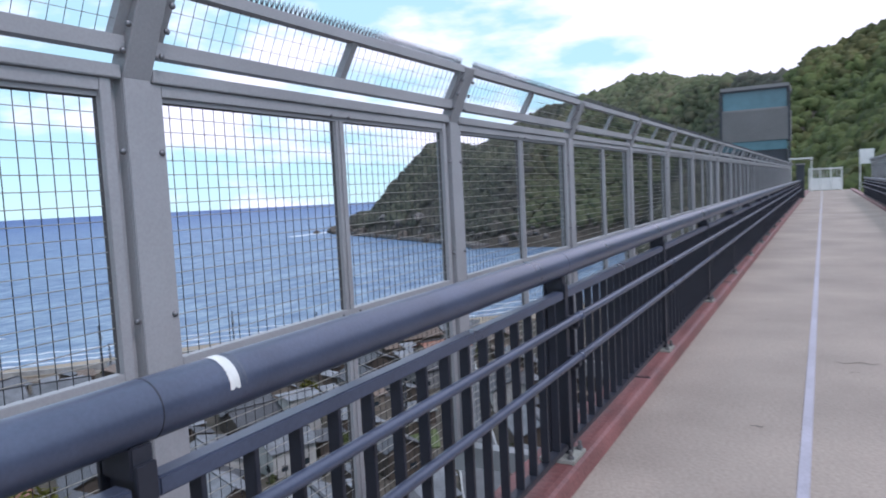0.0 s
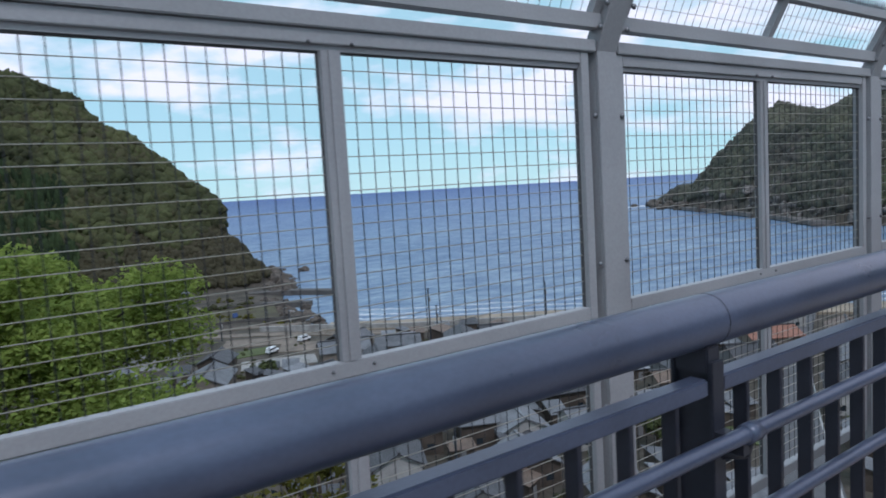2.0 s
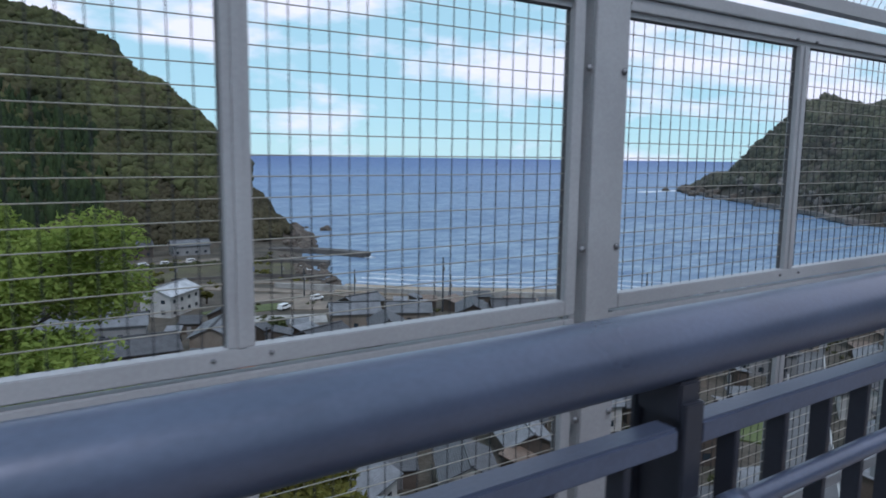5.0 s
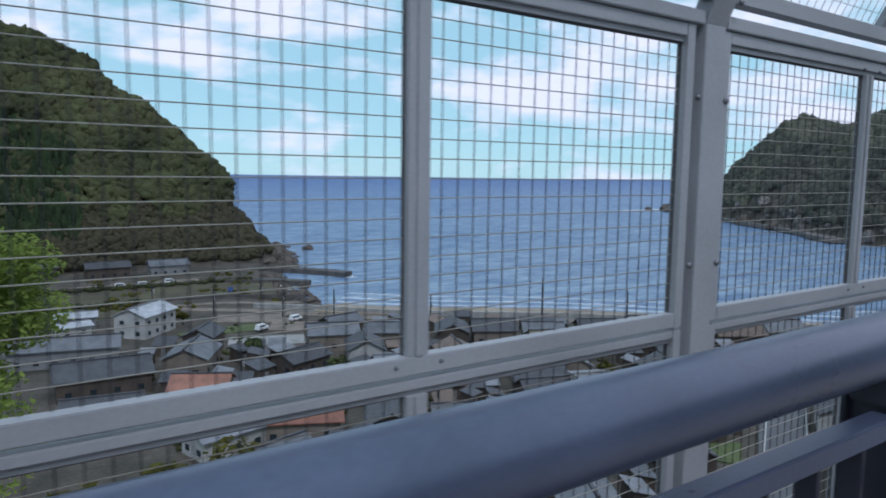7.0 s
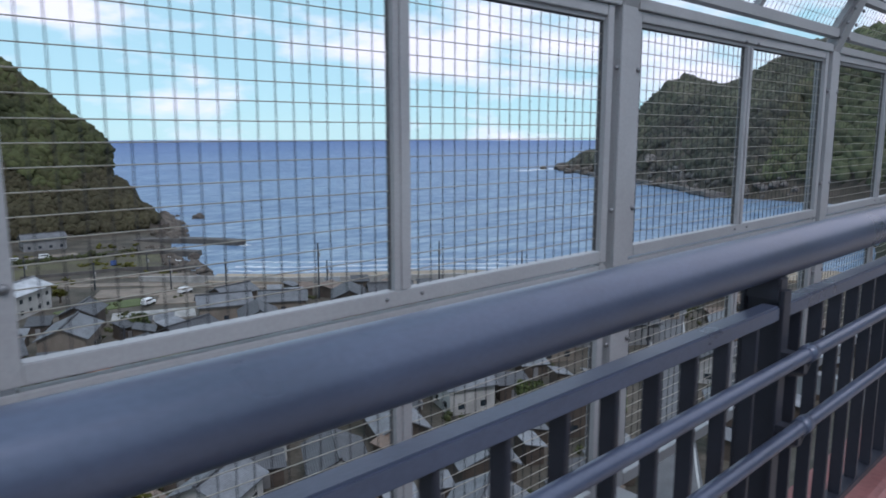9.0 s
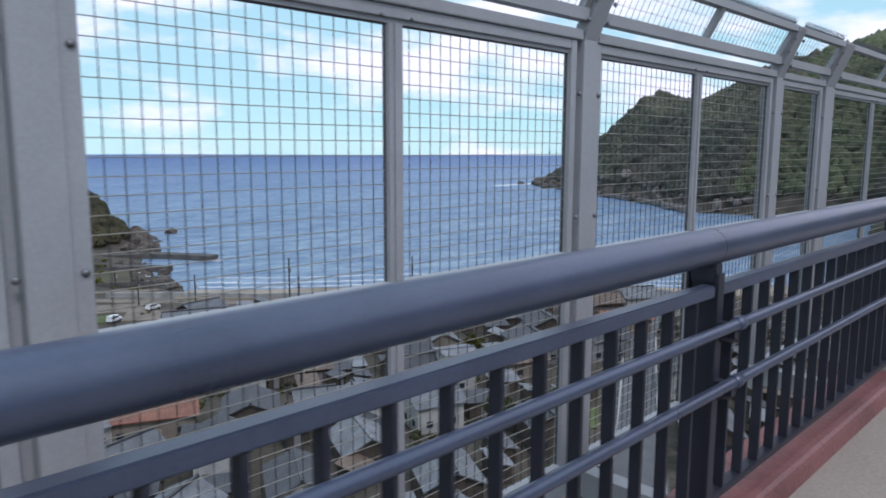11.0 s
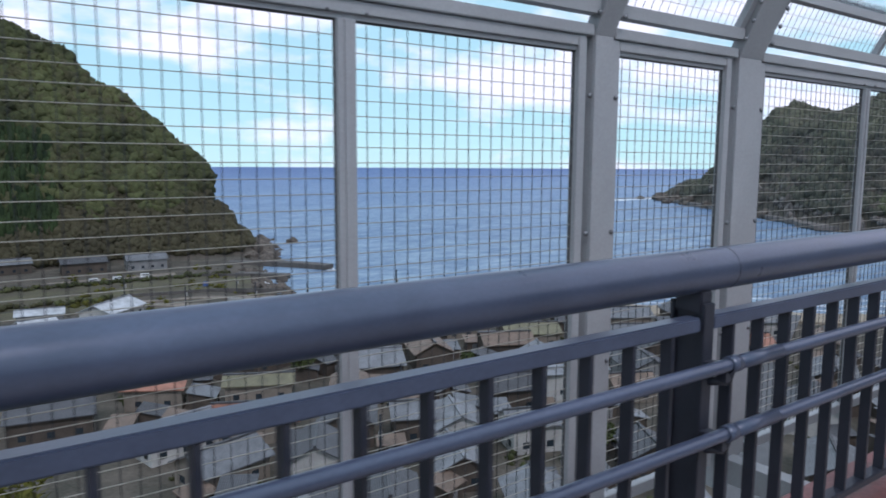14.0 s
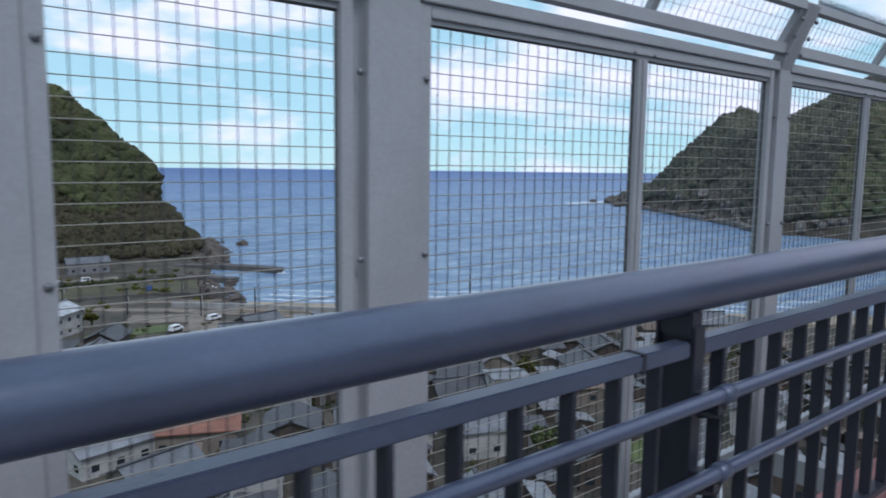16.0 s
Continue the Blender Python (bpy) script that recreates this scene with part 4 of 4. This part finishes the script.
def utility_pole(x, y, h, rot):
    z = max(on(x, y), -44)
    top = empty("utility_pole", pose(x, y, z, 0, 0, rot), "tall dark utility pole with cross arms in the village", "utility pole", "utility poles")
    part("pole", rod(bmesh.new(), (0, 0, -0.5), (0, 0, h), 0.17 + h * 0.006, 10, 0.10 + h * 0.005), DARKST, top)
    for zz, w in ((h - 0.4, 1.1 + h * 0.07), (h - 1.5, 0.9 + h * 0.055), (h - 2.6, 0.5 + h * 0.05)):
        part("cross_arm", boxes((-w / 2, w / 2, -0.06, 0.06, zz, zz + 0.14)), DARKST, top)
    part("transformer", rods(((0.5, 0, h - 3.9), (0.5, 0, h - 2.8), 0.2 + h * 0.011)), CONC, top)
    return top


for x, y, h, r in ((113, 161.7, 15.5, 35), (146, 149, 14, 40), (88, 200, 9, 40), (100, 190, 9, 40), (170, 138, 10, 30), (72, 215, 8, 40), (120, 168, 9, 30), (78, 104, 9, 20), (110, 70, 10, 30), (138, 76, 9, 30), (62, 84, 9, 60), (60, 240, 8, 0), (95, 236, 7, 0), (54, 140, 8, 20)):
    utility_pole(x, y, h, r)
sign = empty("road_sign", pose(86, 241, on(86, 241)), "blue road sign on a thin post near the shore", "sign")
part("post", rods(((0, 0, 0), (0, 0, 2.2), 0.05)), BOLT, sign)
part("panel", boxes((-0.9, 0.9, -0.04, 0.04, 2.0, 3.6)), BLUE, sign)

# ---- bridge ----
Y_MID = -0.26
bm = boxes((-9, 66, Y_MID - 1.5, Y_MID + 1.5, -0.6, 0.0))
deck = tagged(obj("floor", bm, DECK), "beige concrete walkway deck with faint cracks and stains", "deck", kind="structure")
bm = boxes((-9, 66, -2.04, 1.52, -2.4, -0.6))
tagged(obj("bridge_girder", bm, CONC), "grey concrete girder carrying the walkway", "girder", kind="structure")
for x in (-6, 30, 64):
    b = on(x, 0) - 1
    tagged(obj("bridge_pier", boxes((x - 1.5, x + 1.5, -2.0, 1.5, b, -2.4)), CONC), "grey concrete pier under the walkway", "pier", kind="structure")
KERB_SHAPE = [(1.236, -0.05), (1.236, 0.004), (1.250, 0.052), (1.260, 0.070), (1.275, 0.080), (1.30, 0.085), (1.52, 0.085), (1.52, -0.6), (1.236, -0.6)]


def kerb(side):
    """Red painted kerb in lengths, with open joints between them."""
    x = -9.0
    while x < 66:
        x1 = min(66, x + 5.04)
        bm = bmesh.new()
        a = [bm.verts.new((x + 0.004, p, q)) for p, q in KERB_SHAPE]
        b = [bm.verts.new((x1 - 0.004, p, q)) for p, q in KERB_SHAPE]
        bm.faces.new(a)
        bm.faces.new(b[::-1])
        for i in range(len(a)):
            j = (i + 1) % len(a)
            bm.faces.new((a[i], a[j], b[j], b[i]))
        o = obj("kerb", bm, KERB)
        if side < 0:
            o.matrix_world = pose(57, 2 * Y_MID, 0, 0, 0, 180)
        tagged(o, "worn red painted kerb along the walkway edge", "kerb", kind="structure")
        x = x1


kerb(1)
kerb(-1)
for y in (0.265,):
    tagged(obj("steel_strip", boxes((-9, 66, y - 0.027, y + 0.027, -0.02, 0.006)), STRIP), "old steel rail head set flush in the concrete deck", "rail", kind="structure")
bm = bmesh.new()
for k, (x, y, l, a) in enumerate([(1.25, 0.585, 0.09, 20), (1.30, 0.64, 0.03, 30), (4.5, -0.05, 0.30, 6), (2.75, 0.53, 0.08, -10), (9.0, -0.4, 0.2, 5), (4.2, -0.02, 0.06, 5), (6.2, 0.7, 0.07, 30)]):
    pts = [(x + l * (i / 5 - 0.5) * math.sin(radians(a)), y - l * (i / 5 - 0.5), 0.002) for i in range(6)]
    pts = [(a0 + 0.12 * l * math.sin(2.2 * i + k), b0, c0) for i, (a0, b0, c0) in enumerate(pts)]
    for p, q in zip(pts, pts[1:]):
        d = 0.008 * (1 + noise.noise((p[1] * 9, k, 0)))
        vs = [bm.verts.new((p[0] - d, p[1], 0.003)), bm.verts.new((p[0] + d, p[1], 0.003)), bm.verts.new((q[0] + d, q[1], 0.003)), bm.verts.new((q[0] - d, q[1], 0.003))]
        bm.faces.new(vs)
tagged(obj("deck_cracks", bm, mat("old_stain", (0.23, 0.19, 0.16), 0.9)), "dark short stains on the concrete deck", "stain", kind="stuff")

for x in (3.32, 8.36):
    comb = [(x - 0.006, x + 0.006, 1.262, 1.50, 0.0845, 0.0885)] + [(x + 0.006, x + 0.035, 1.28 + 0.022 * k, 1.288 + 0.022 * k, 0.0845, 0.0885) for k in range(9)]
    joint = empty("expansion_joint", pose(0, 0, 0), "dark toothed expansion joint across the red kerb", "joint")
    for k, r in enumerate(comb):
        part("bar" if k == 0 else "tooth", boxes(r), SEAM, joint)

# guard railing: one bay from post to post
BAY, RAIL0, PIPE_Y, PIPE_Z, PIPE_R = 2.52, 1.70, 1.372, 1.071, 0.063
POST_Y0, POST_Y1 = 1.316, 1.432


def guard_bay(length, ring, n=15, split=False):
    top = empty("guard_railing", pose(0, 0, 0), "blue grey steel guard railing with thick pipe handrail", "railing", "guard railing bays along the deck")
    part("handrail", rod(bmesh.new(), (0, PIPE_Y, PIPE_Z), (length, PIPE_Y, PIPE_Z), PIPE_R, 48, None, False), RAIL, top, "thick round blue grey handrail pipe", True)
    part("post", boxes((-0.008, 0.008, POST_Y0 + 0.012, POST_Y1 - 0.012, 0.105, 0.985)), RAIL2, top)
    for y in (POST_Y0, POST_Y1 - 0.012):
        part("post_flange", boxes((-0.024, 0.024, y, y + 0.012, 0.105, 0.985), bevel=0.002), RAIL2, top)
    part("saddle", boxes((-0.026, 0.026, PIPE_Y - 0.045, PIPE_Y + 0.045, 0.955, 1.02), bevel=0.004), RAIL2, top)
    plate = part("base_plate", boxes((-0.10, 0.10, 1.275, 1.46, 0.083, 0.105), bevel=0.003), BASEPLATE, top, "galvanised base plate on the kerb")
    for x in (-0.075, 0.075):
        for y in (1.30, 1.435):
            part("anchor_bolt", rods(((x, y, 0.105), (x, y, 0.15), 0.009), ((x, y, 0.105), (x, y, 0.12), 0.017), seg=8), BOLT, plate)
    part("top_bar", boxes((0.03, length - 0.03, 1.322, 1.372, 0.905, 0.947), bevel=0.005), RAIL, top)
    if split:
        part("bar_joint", boxes((length - 0.232, length - 0.218, 1.3205, 1.3735, 0.902, 0.9485)), SEAM, top, "dark open joint in the top bar")
    part("bottom_bar", boxes((0.03, length - 0.03, 1.325, 1.375, 0.135, 0.165), bevel=0.004), RAIL2, top)
    bal = None
    for k in range(n):
        x = 0.145 + k * (length - 0.29) / (n - 1)
        if bal is None:
            bal = part("baluster", boxes((-0.008, 0.008, 1.328, 1.366, 0.165, 0.905), bevel=0.0015), RAIL2, top)
        else:
            b2 = new("baluster", bal.data)
            b2.parent = top
            b2.location.x = x
    bal.location.x = 0.145
    for zz in (0.812, 0.607):
        mid = part("mid_rail", rod(bmesh.new(), (0.0, 1.27, zz), (length, 1.27, zz), 0.019, 20, None, False), RAIL, top, "", True)
        part("collar", rods(((0.03, 1.27, zz), (0.075, 1.27, zz), 0.0245), seg=20), RAIL, mid, "", True)
        if split:
            part("sleeve", rods(((0.03, 1.27, zz), (0.30, 1.27, zz), 0.0215), seg=20), RAIL, mid, "", True)
        part("hook", rods(((0.052, 1.272, zz - 0.015), (0.052, 1.284, zz - 0.056), 0.013), ((0.052, 1.284, zz - 0.056), (0.012, POST_Y0 + 0.006, zz - 0.056), 0.013), seg=10), RAIL2, mid, "", True)
        part("bracket", boxes((-0.02, 0.02, 1.27, POST_Y0, zz - 0.016, zz + 0.008), (0.02, 0.045, 1.268, 1.30, zz - 0.05, zz - 0.016)), RAIL2, top)
    if ring:
        part("joint_ring", rods(((ring, PIPE_Y, PIPE_Z), (ring + 0.003, PIPE_Y, PIPE_Z), PIPE_R + 0.0006), seg=48), SEAM, top, "thin dark joint in the handrail", True)
    return top


first = RAIL0 - 4 * BAY
stands = [first + k * BAY for k in range(8)] + [11.85, 14.40, 16.43] + [16.43 + BAY * k for k in range(1, 11)]
flip = pose(36.5, 2 * Y_MID, 0, 0, 0, 180)
plain, jointed = guard_bay(BAY, 0), guard_bay(BAY, 0.042)
plain.matrix_world, jointed.matrix_world = pose(stands[0], 0, 0), pose(stands[3], 0, 0)
for k, x in enumerate(stands):
    if k in (7, 8, 9):
        odd = guard_bay(stands[k + 1] - x, (0, 0.012, 0.13)[k - 7], (15, 15, 12)[k - 7], k == 9)
        odd.matrix_world = pose(x, 0, 0)
    elif k not in (0, 3):
        copy_thing(jointed if k in (4, 6, 11, 13, 15, 17) else plain, pose(x, 0, 0))
    copy_thing(plain, flip @ pose(first + k * BAY, 0, 0))


def wrap(x0, x1, lift, start, end, ragged):
    """A strip stuck round part of the handrail, with an uneven end."""
    bm = bmesh.new()
    rows = []
    for k in range(25):
        row = []
        for m in range(5):
            f = m / 4
            a = radians(start + (end - start + ragged * math.sin(9 * f)) * k / 24)
            r = PIPE_R + lift
            row.append(bm.verts.new((x0 + (x1 - x0) * f, PIPE_Y - r * math.sin(a), PIPE_Z + r * math.cos(a))))
        rows.append(row)
    for p, q in zip(rows, rows[1:]):
        for m in range(4):
            bm.faces.new((p[m], p[m + 1], q[m + 1], q[m]))
    return bm


tagged(obj("tape_band", wrap(-0.600, -0.570, 0.0012, -110, 92, 3), TAPE, None, "", True), "strip of white tape stuck over the handrail", "tape")
tagged(obj("tape_residue", wrap(-0.566, -0.548, 0.0006, -60, 84, 14), mat("glue_residue", (0.115, 0.13, 0.17), 0.6), None, "", True), "faint grey tape residue on the handrail", "tape")

# mesh fence: posts with leaning arms, and wired panels between them
FY, WIRE_R = 2.36, 0.0018
ARM0, ARM1 = Vector((0, 2.385, 1.945)), Vector((0, 2.235, 2.285))


def bolt(parent, x, y, z, lean=0.0):
    b = bmesh.new()
    bmesh.ops.create_uvsphere(b, u_segments=10, v_segments=6, radius=0.0125, matrix=Matrix.Translation((x, y, z)) @ Matrix.Diagonal((1, 0.8, 1, 1)))
    return part("bolt", b, BOLT, parent, "", True)


def fence_post(width=0.12):
    top = empty("fence_post", pose(0, 0, 0), "pale grey steel fence post with a leaning top arm", "fence post", "posts of the mesh fence")
    w = width / 2
    part("post", boxes((-w, w, FY - 0.01, FY + 0.004, -0.45, 1.95), bevel=0.003), FENCE, top)
    for s in (-1, 1):
        part("flange", boxes((s * (w - 0.004) - 0.004, s * (w - 0.004) + 0.004, FY + 0.004, FY + 0.10, -0.45, 1.95)), FENCE, top)
    a = bmesh.new()
    beam(a, ARM0, ARM1, width, 0.075)
    bmesh.ops.bevel(a, geom=list(a.edges), offset=0.004, segments=1, affect="EDGES")
    arm = part("arm", a, FENCE, top)
    for f in (0.25, 0.5, 0.75):
        p = ARM0.lerp(ARM1, f)
        for s in (-1, 1):
            bolt(arm, s * (w + 0.022), p.y - 0.038, p.z - 0.012)
    part("support_bracket", boxes((-0.05, 0.05, 1.52, FY - 0.01, -0.42, -0.28)), FENCE, top)
    return top


def wires(x0, x1, z0, z1, y, dx, dz, to3=None, thin=1.0, upright=False):
    """Welded wires of one opening, either its upright or its level ones."""
    bm = bmesh.new()
    f = to3 or (lambda x, z, o: (x, y + o, z))
    nx, nz = max(2, round((x1 - x0) / dx)), max(2, round((z1 - z0) / dz))
    for i in range(1, nx if upright else 1):
        x = x0 + (x1 - x0) * i / nx
        rod(bm, f(x, z0 - 0.01, 0.0), f(x, z1 + 0.01, 0.0), WIRE_R * 1.02 * thin, 5)
    for i in range(1, 1 if upright else nz):
        z = z0 + (z1 - z0) * i / nz
        rod(bm, f(x0 - 0.01, z, -0.004), f(x1 + 0.01, z, -0.004), WIRE_R * thin, 5)
    return bm


def fence_panel(L, mull=1.23):
    """All between two posts L apart: wired upper panel, wired lower panel and the leaning top panel with its spikes."""
    top = empty("mesh_fence", pose(0, 0, 0), "pale grey framed wire mesh fence with a spiked leaning top", "fence", "bays of the mesh fence")
    xl, xr = 0.112, L - 0.149
    spans = [(xl, mull - 0.035), (mull + 0.035, xr)] if mull else [(xl, xr)]
    d0, d1 = FY, FY + 0.045
    for zb, zt, lo, hi in ((0.888, 1.862, 0.836, 1.925), (-0.24, 0.775, -0.30, 0.821)):
        part("stile", boxes((0.0605, xl, d0, d0 + 0.008, lo, hi), bevel=0.002), FENCE, top)
        part("stile_lip", boxes((xl - 0.006, xl, d0 + 0.008, d1, lo, hi)), FENCE, top)
        part("stile", boxes((xr, xr + 0.045, d0, d0 + 0.008, lo, hi), bevel=0.002), FENCE, top)
        part("stile_lip", boxes((xr, xr + 0.006, d0 + 0.008, d1, lo, hi)), FENCE, top)
        part("cover_strip", boxes((xr + 0.047, L - 0.066, d0 + 0.036, d0 + 0.044, lo, hi)), FENCE, top)
        part("bottom_rail", boxes((xl, xr, d0 - 0.002, d1, lo, zb), bevel=0.003), FENCE, top)
        part("top_rail", boxes((xl, xr, d0 + 0.002, d1, zt + 0.018, hi), bevel=0.003), FENCE, top)
        part("glazing_lip", boxes((xl, xr, d0 + 0.016, d1, zt, zt + 0.018)), FENCE, top)
        if mull:
            part("mullion", boxes((mull - 0.035, mull + 0.035, d0 + 0.004, d1, zb, zt), (mull - 0.012, mull + 0.012, d0 - 0.004, d0 + 0.004, zb, zt), bevel=0.002), FENCE, top)
        for a, b in spans:
            # Thin dark strip along the top and right inner edges of each opening.
            part("edge_strip", boxes((a, b, d0 + 0.022, d1 - 0.003, zt - 0.005, zt + 0.001), (b - 0.003, b + 0.001, d0 + 0.024, d1 - 0.006, zb, zt - 0.005)), EDGE_GREY, top, "thin dark strip inside the frame")
            # Level wires take the lit tone, uprights the shaded one.
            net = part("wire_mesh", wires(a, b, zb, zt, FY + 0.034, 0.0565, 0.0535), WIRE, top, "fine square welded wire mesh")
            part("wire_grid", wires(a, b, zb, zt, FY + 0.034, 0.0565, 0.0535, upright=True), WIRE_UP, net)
        for z in ((1.672, 1.062) if zb > 0.5 else (0.45,)):
            for x in (0.09, L - 0.08):
                bolt(top, x, FY - 0.003, z)
        if mull and zb > 0.5:
            for x in (mull - 0.075, mull + 0.075):
                for z in (zt + 0.022, zb - 0.022):
                    small = bolt(top, x, FY - 0.001, z)
                    small.scale, small.location = (0.55, 1, 0.55), (x * 0.45, 0, z * 0.45)
    part("cap_rail", boxes((0.066, L - 0.066, FY - 0.012, FY + 0.06, 1.927, 1.976), bevel=0.004), FENCE, top)
    A, B = Vector((0, 2.352, 2.045)), Vector((0, 2.25, 2.262))
    u = (B - A).normalized()
    nrm = Vector((1, 0, 0)).cross(u)
    x0, x1 = 0.062, L - 0.062
    part("lean_bottom_rail", beam(bmesh.new(), (x0, A.y, A.z), (x1, A.y, A.z), 0.06, 0.056), FENCE, top)
    part("lean_top_rail", beam(bmesh.new(), (x0, B.y, B.z), (x1, B.y, B.z), 0.055, 0.045), FENCE, top)
    for x in (0.085, L - 0.085) + ((mull,) if mull else ()):
        part("lean_stile", beam(bmesh.new(), (x, A.y, A.z + 0.018), (x, B.y, B.z - 0.018), 0.045, 0.035), FENCE, top)
    ln = (B - A).length

    def lean(x, s, o):
        p = A + u * s - nrm * o
        return (x, p.y, p.z)
    for a, b in ([(0.11, mull - 0.022), (mull + 0.022, L - 0.11)] if mull else [(0.11, L - 0.11)]):
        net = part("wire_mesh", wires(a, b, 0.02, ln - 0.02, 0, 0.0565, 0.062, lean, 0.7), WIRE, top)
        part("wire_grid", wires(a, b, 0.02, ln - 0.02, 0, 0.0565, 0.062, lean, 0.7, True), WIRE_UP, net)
    bm = bmesh.new()
    n = int((L - 0.2) / 0.03)
    for k in range(n):
        x = 0.1 + (L - 0.2) * k / (n - 1)
        p = B + u * 0.02
        for sx, sy in ((-0.014, 0.0), (0.0, -0.018), (0.014, 0.006)):
            rod(bm, (x, p.y, p.z), (x + sx, p.y + u.y * 0.03 + sy, p.z + 0.05), 0.0042, 3, 0.0008)
    part("spike_strip", bm, SPIKE, top, "row of small anti-bird spikes")
    return top


post, panel = fence_post(), fence_panel(2.5)
narrow, wide = fence_panel(1.09, None), fence_panel(2.66, 1.34)
posts = [-4.92 + 2.5 * k for k in range(9)]
rest = [18.93 + 2.5 * k for k in range(17)]
wide_post = fence_post(0.21)
wide_post.matrix_world = pose(16.222, 0, 0)
narrow.matrix_world, wide.matrix_world = pose(15.08, 0, 0), pose(16.27, 0, 0)
post.matrix_world, panel.matrix_world = pose(posts[0], 0, 0), pose(posts[0], 0, 0)
for k, x in enumerate(posts + rest):
    if k:
        copy_thing(post, pose(x, 0, 0))
    if k and x not in (posts[-1], rest[-1]):
        copy_thing(panel, pose(x, 0, 0))
back = pose(53.0, 2 * Y_MID, 0, 0, 0, 180)
for k in range(25):
    x = -4.92 + 2.5 * k
    copy_thing(post, back @ pose(x, 0, 0))
    copy_thing(panel, back @ pose(x, 0, 0))

# ---- bridge end ----
tower = empty("lift_tower", pose(64, 0, 0), "grey lift tower with teal glass bands and louvred cladding", "tower")
gz = on(64, 5)
part("shaft", boxes((0.3, 5.5, 2.9, 7.7, gz - 1, 2.6)), LOUVRE, tower)
part("lower_frame", boxes((0.14, 5.6, 2.8, 7.8, 2.6, 3.62)), DARKST, tower, "dark recessed frame under the glass")
part("glass_base", boxes((0.1, 5.6, 2.8, 7.8, 3.62, 4.4)), TEAL, tower, "teal glass storey under the cladding")
part("cladding", boxes((0.0, 5.7, 2.65, 7.85, 4.4, 7.1), bevel=0.03), LOUVRE, tower, "grey ribbed metal cladding")
for k in range(16):
    part("louvre", boxes((-0.05, 0.0, 2.7, 7.8, 4.5 + k * 0.16, 4.56 + k * 0.16)), LOUVRE, tower)
part("glass_band", boxes((0.08, 5.6, 2.75, 7.75, 7.1, 8.6)), TEAL, tower, "teal glass band under the roof")
for y in (2.75, 7.75):
    part("window_mullion", boxes((0.02, 0.1, y - 0.04, y + 0.04, 7.1, 8.6)), DARKST, tower)
part("roof", boxes((-0.12, 5.8, 2.6, 7.9, 8.72, 9.0), bevel=0.03), LOUVRE, tower, "flat grey roof slab")
part("fascia", boxes((-0.1, 5.7, 2.6, 7.95, 8.6, 8.72)), DARKST, tower)
for y in (2.6, 7.9):
    part("corner_post", boxes((-0.1, 0.1, y - 0.08, y + 0.08, 2.6, 8.6)), DARKST, tower)
canopy = empty("canopy", pose(62, 0, 0), "small white canopy beside the lift tower", "canopy")
part("roof", boxes((0, 1.2, 0.9, 2.6, 2.62, 2.74), bevel=0.02), WHITEP, canopy)
for y in (1.0, 2.5):
    part("post", rods(((0.6, y, 0), (0.6, y, 2.62), 0.05)), WHITEP, canopy)
gate = empty("gate", pose(64.5, 0, 0), "white panelled gate closing the bridge end", "gate")
for k in range(4):
    y = 1.2 - k * 0.78
    part("post", boxes((-0.05, 0.05, y - 0.05, y + 0.05, 0, 1.9)), WHITEP, gate)
    if k < 3:
        part("panel", boxes((-0.02, 0.02, y - 0.72, y - 0.06, 0.06, 1.05), bevel=0.01), WHITEP, gate)
        part("rail", boxes((-0.03, 0.03, y - 0.73, y - 0.05, 1.75, 1.85)), WHITEP, gate)
        for j in range(4):
            part("bar", rods(((0, y - 0.16 - 0.15 * j, 1.05), (0, y - 0.16 - 0.15 * j, 1.75), 0.015), seg=6), WHITEP, gate)
post_end = empty("end_post", pose(44.2, 1.33, 0.085), "dark steel cabinet post at the railing's end", "post")
part("box", boxes((-0.2, 0.2, -0.2, 0.22, 0, 1.9), bevel=0.02), DARKST, post_end)
part("cap", boxes((-0.24, 0.24, -0.24, 0.26, 1.9, 1.98), bevel=0.01), LOUVRE, post_end)
board = empty("notice_board", pose(60, -2.6, 0.085), "white notice board on posts beyond the far railing", "sign")
part("panel", boxes((-0.03, 0.03, -0.55, 0.4, 1.9, 3.0), bevel=0.01), WHITEP, board)
for y in (-0.5, 0.35):
    part("post", rods(((0.06, y, 0), (0.06, y, 3.0), 0.04)), WHITEP, board)
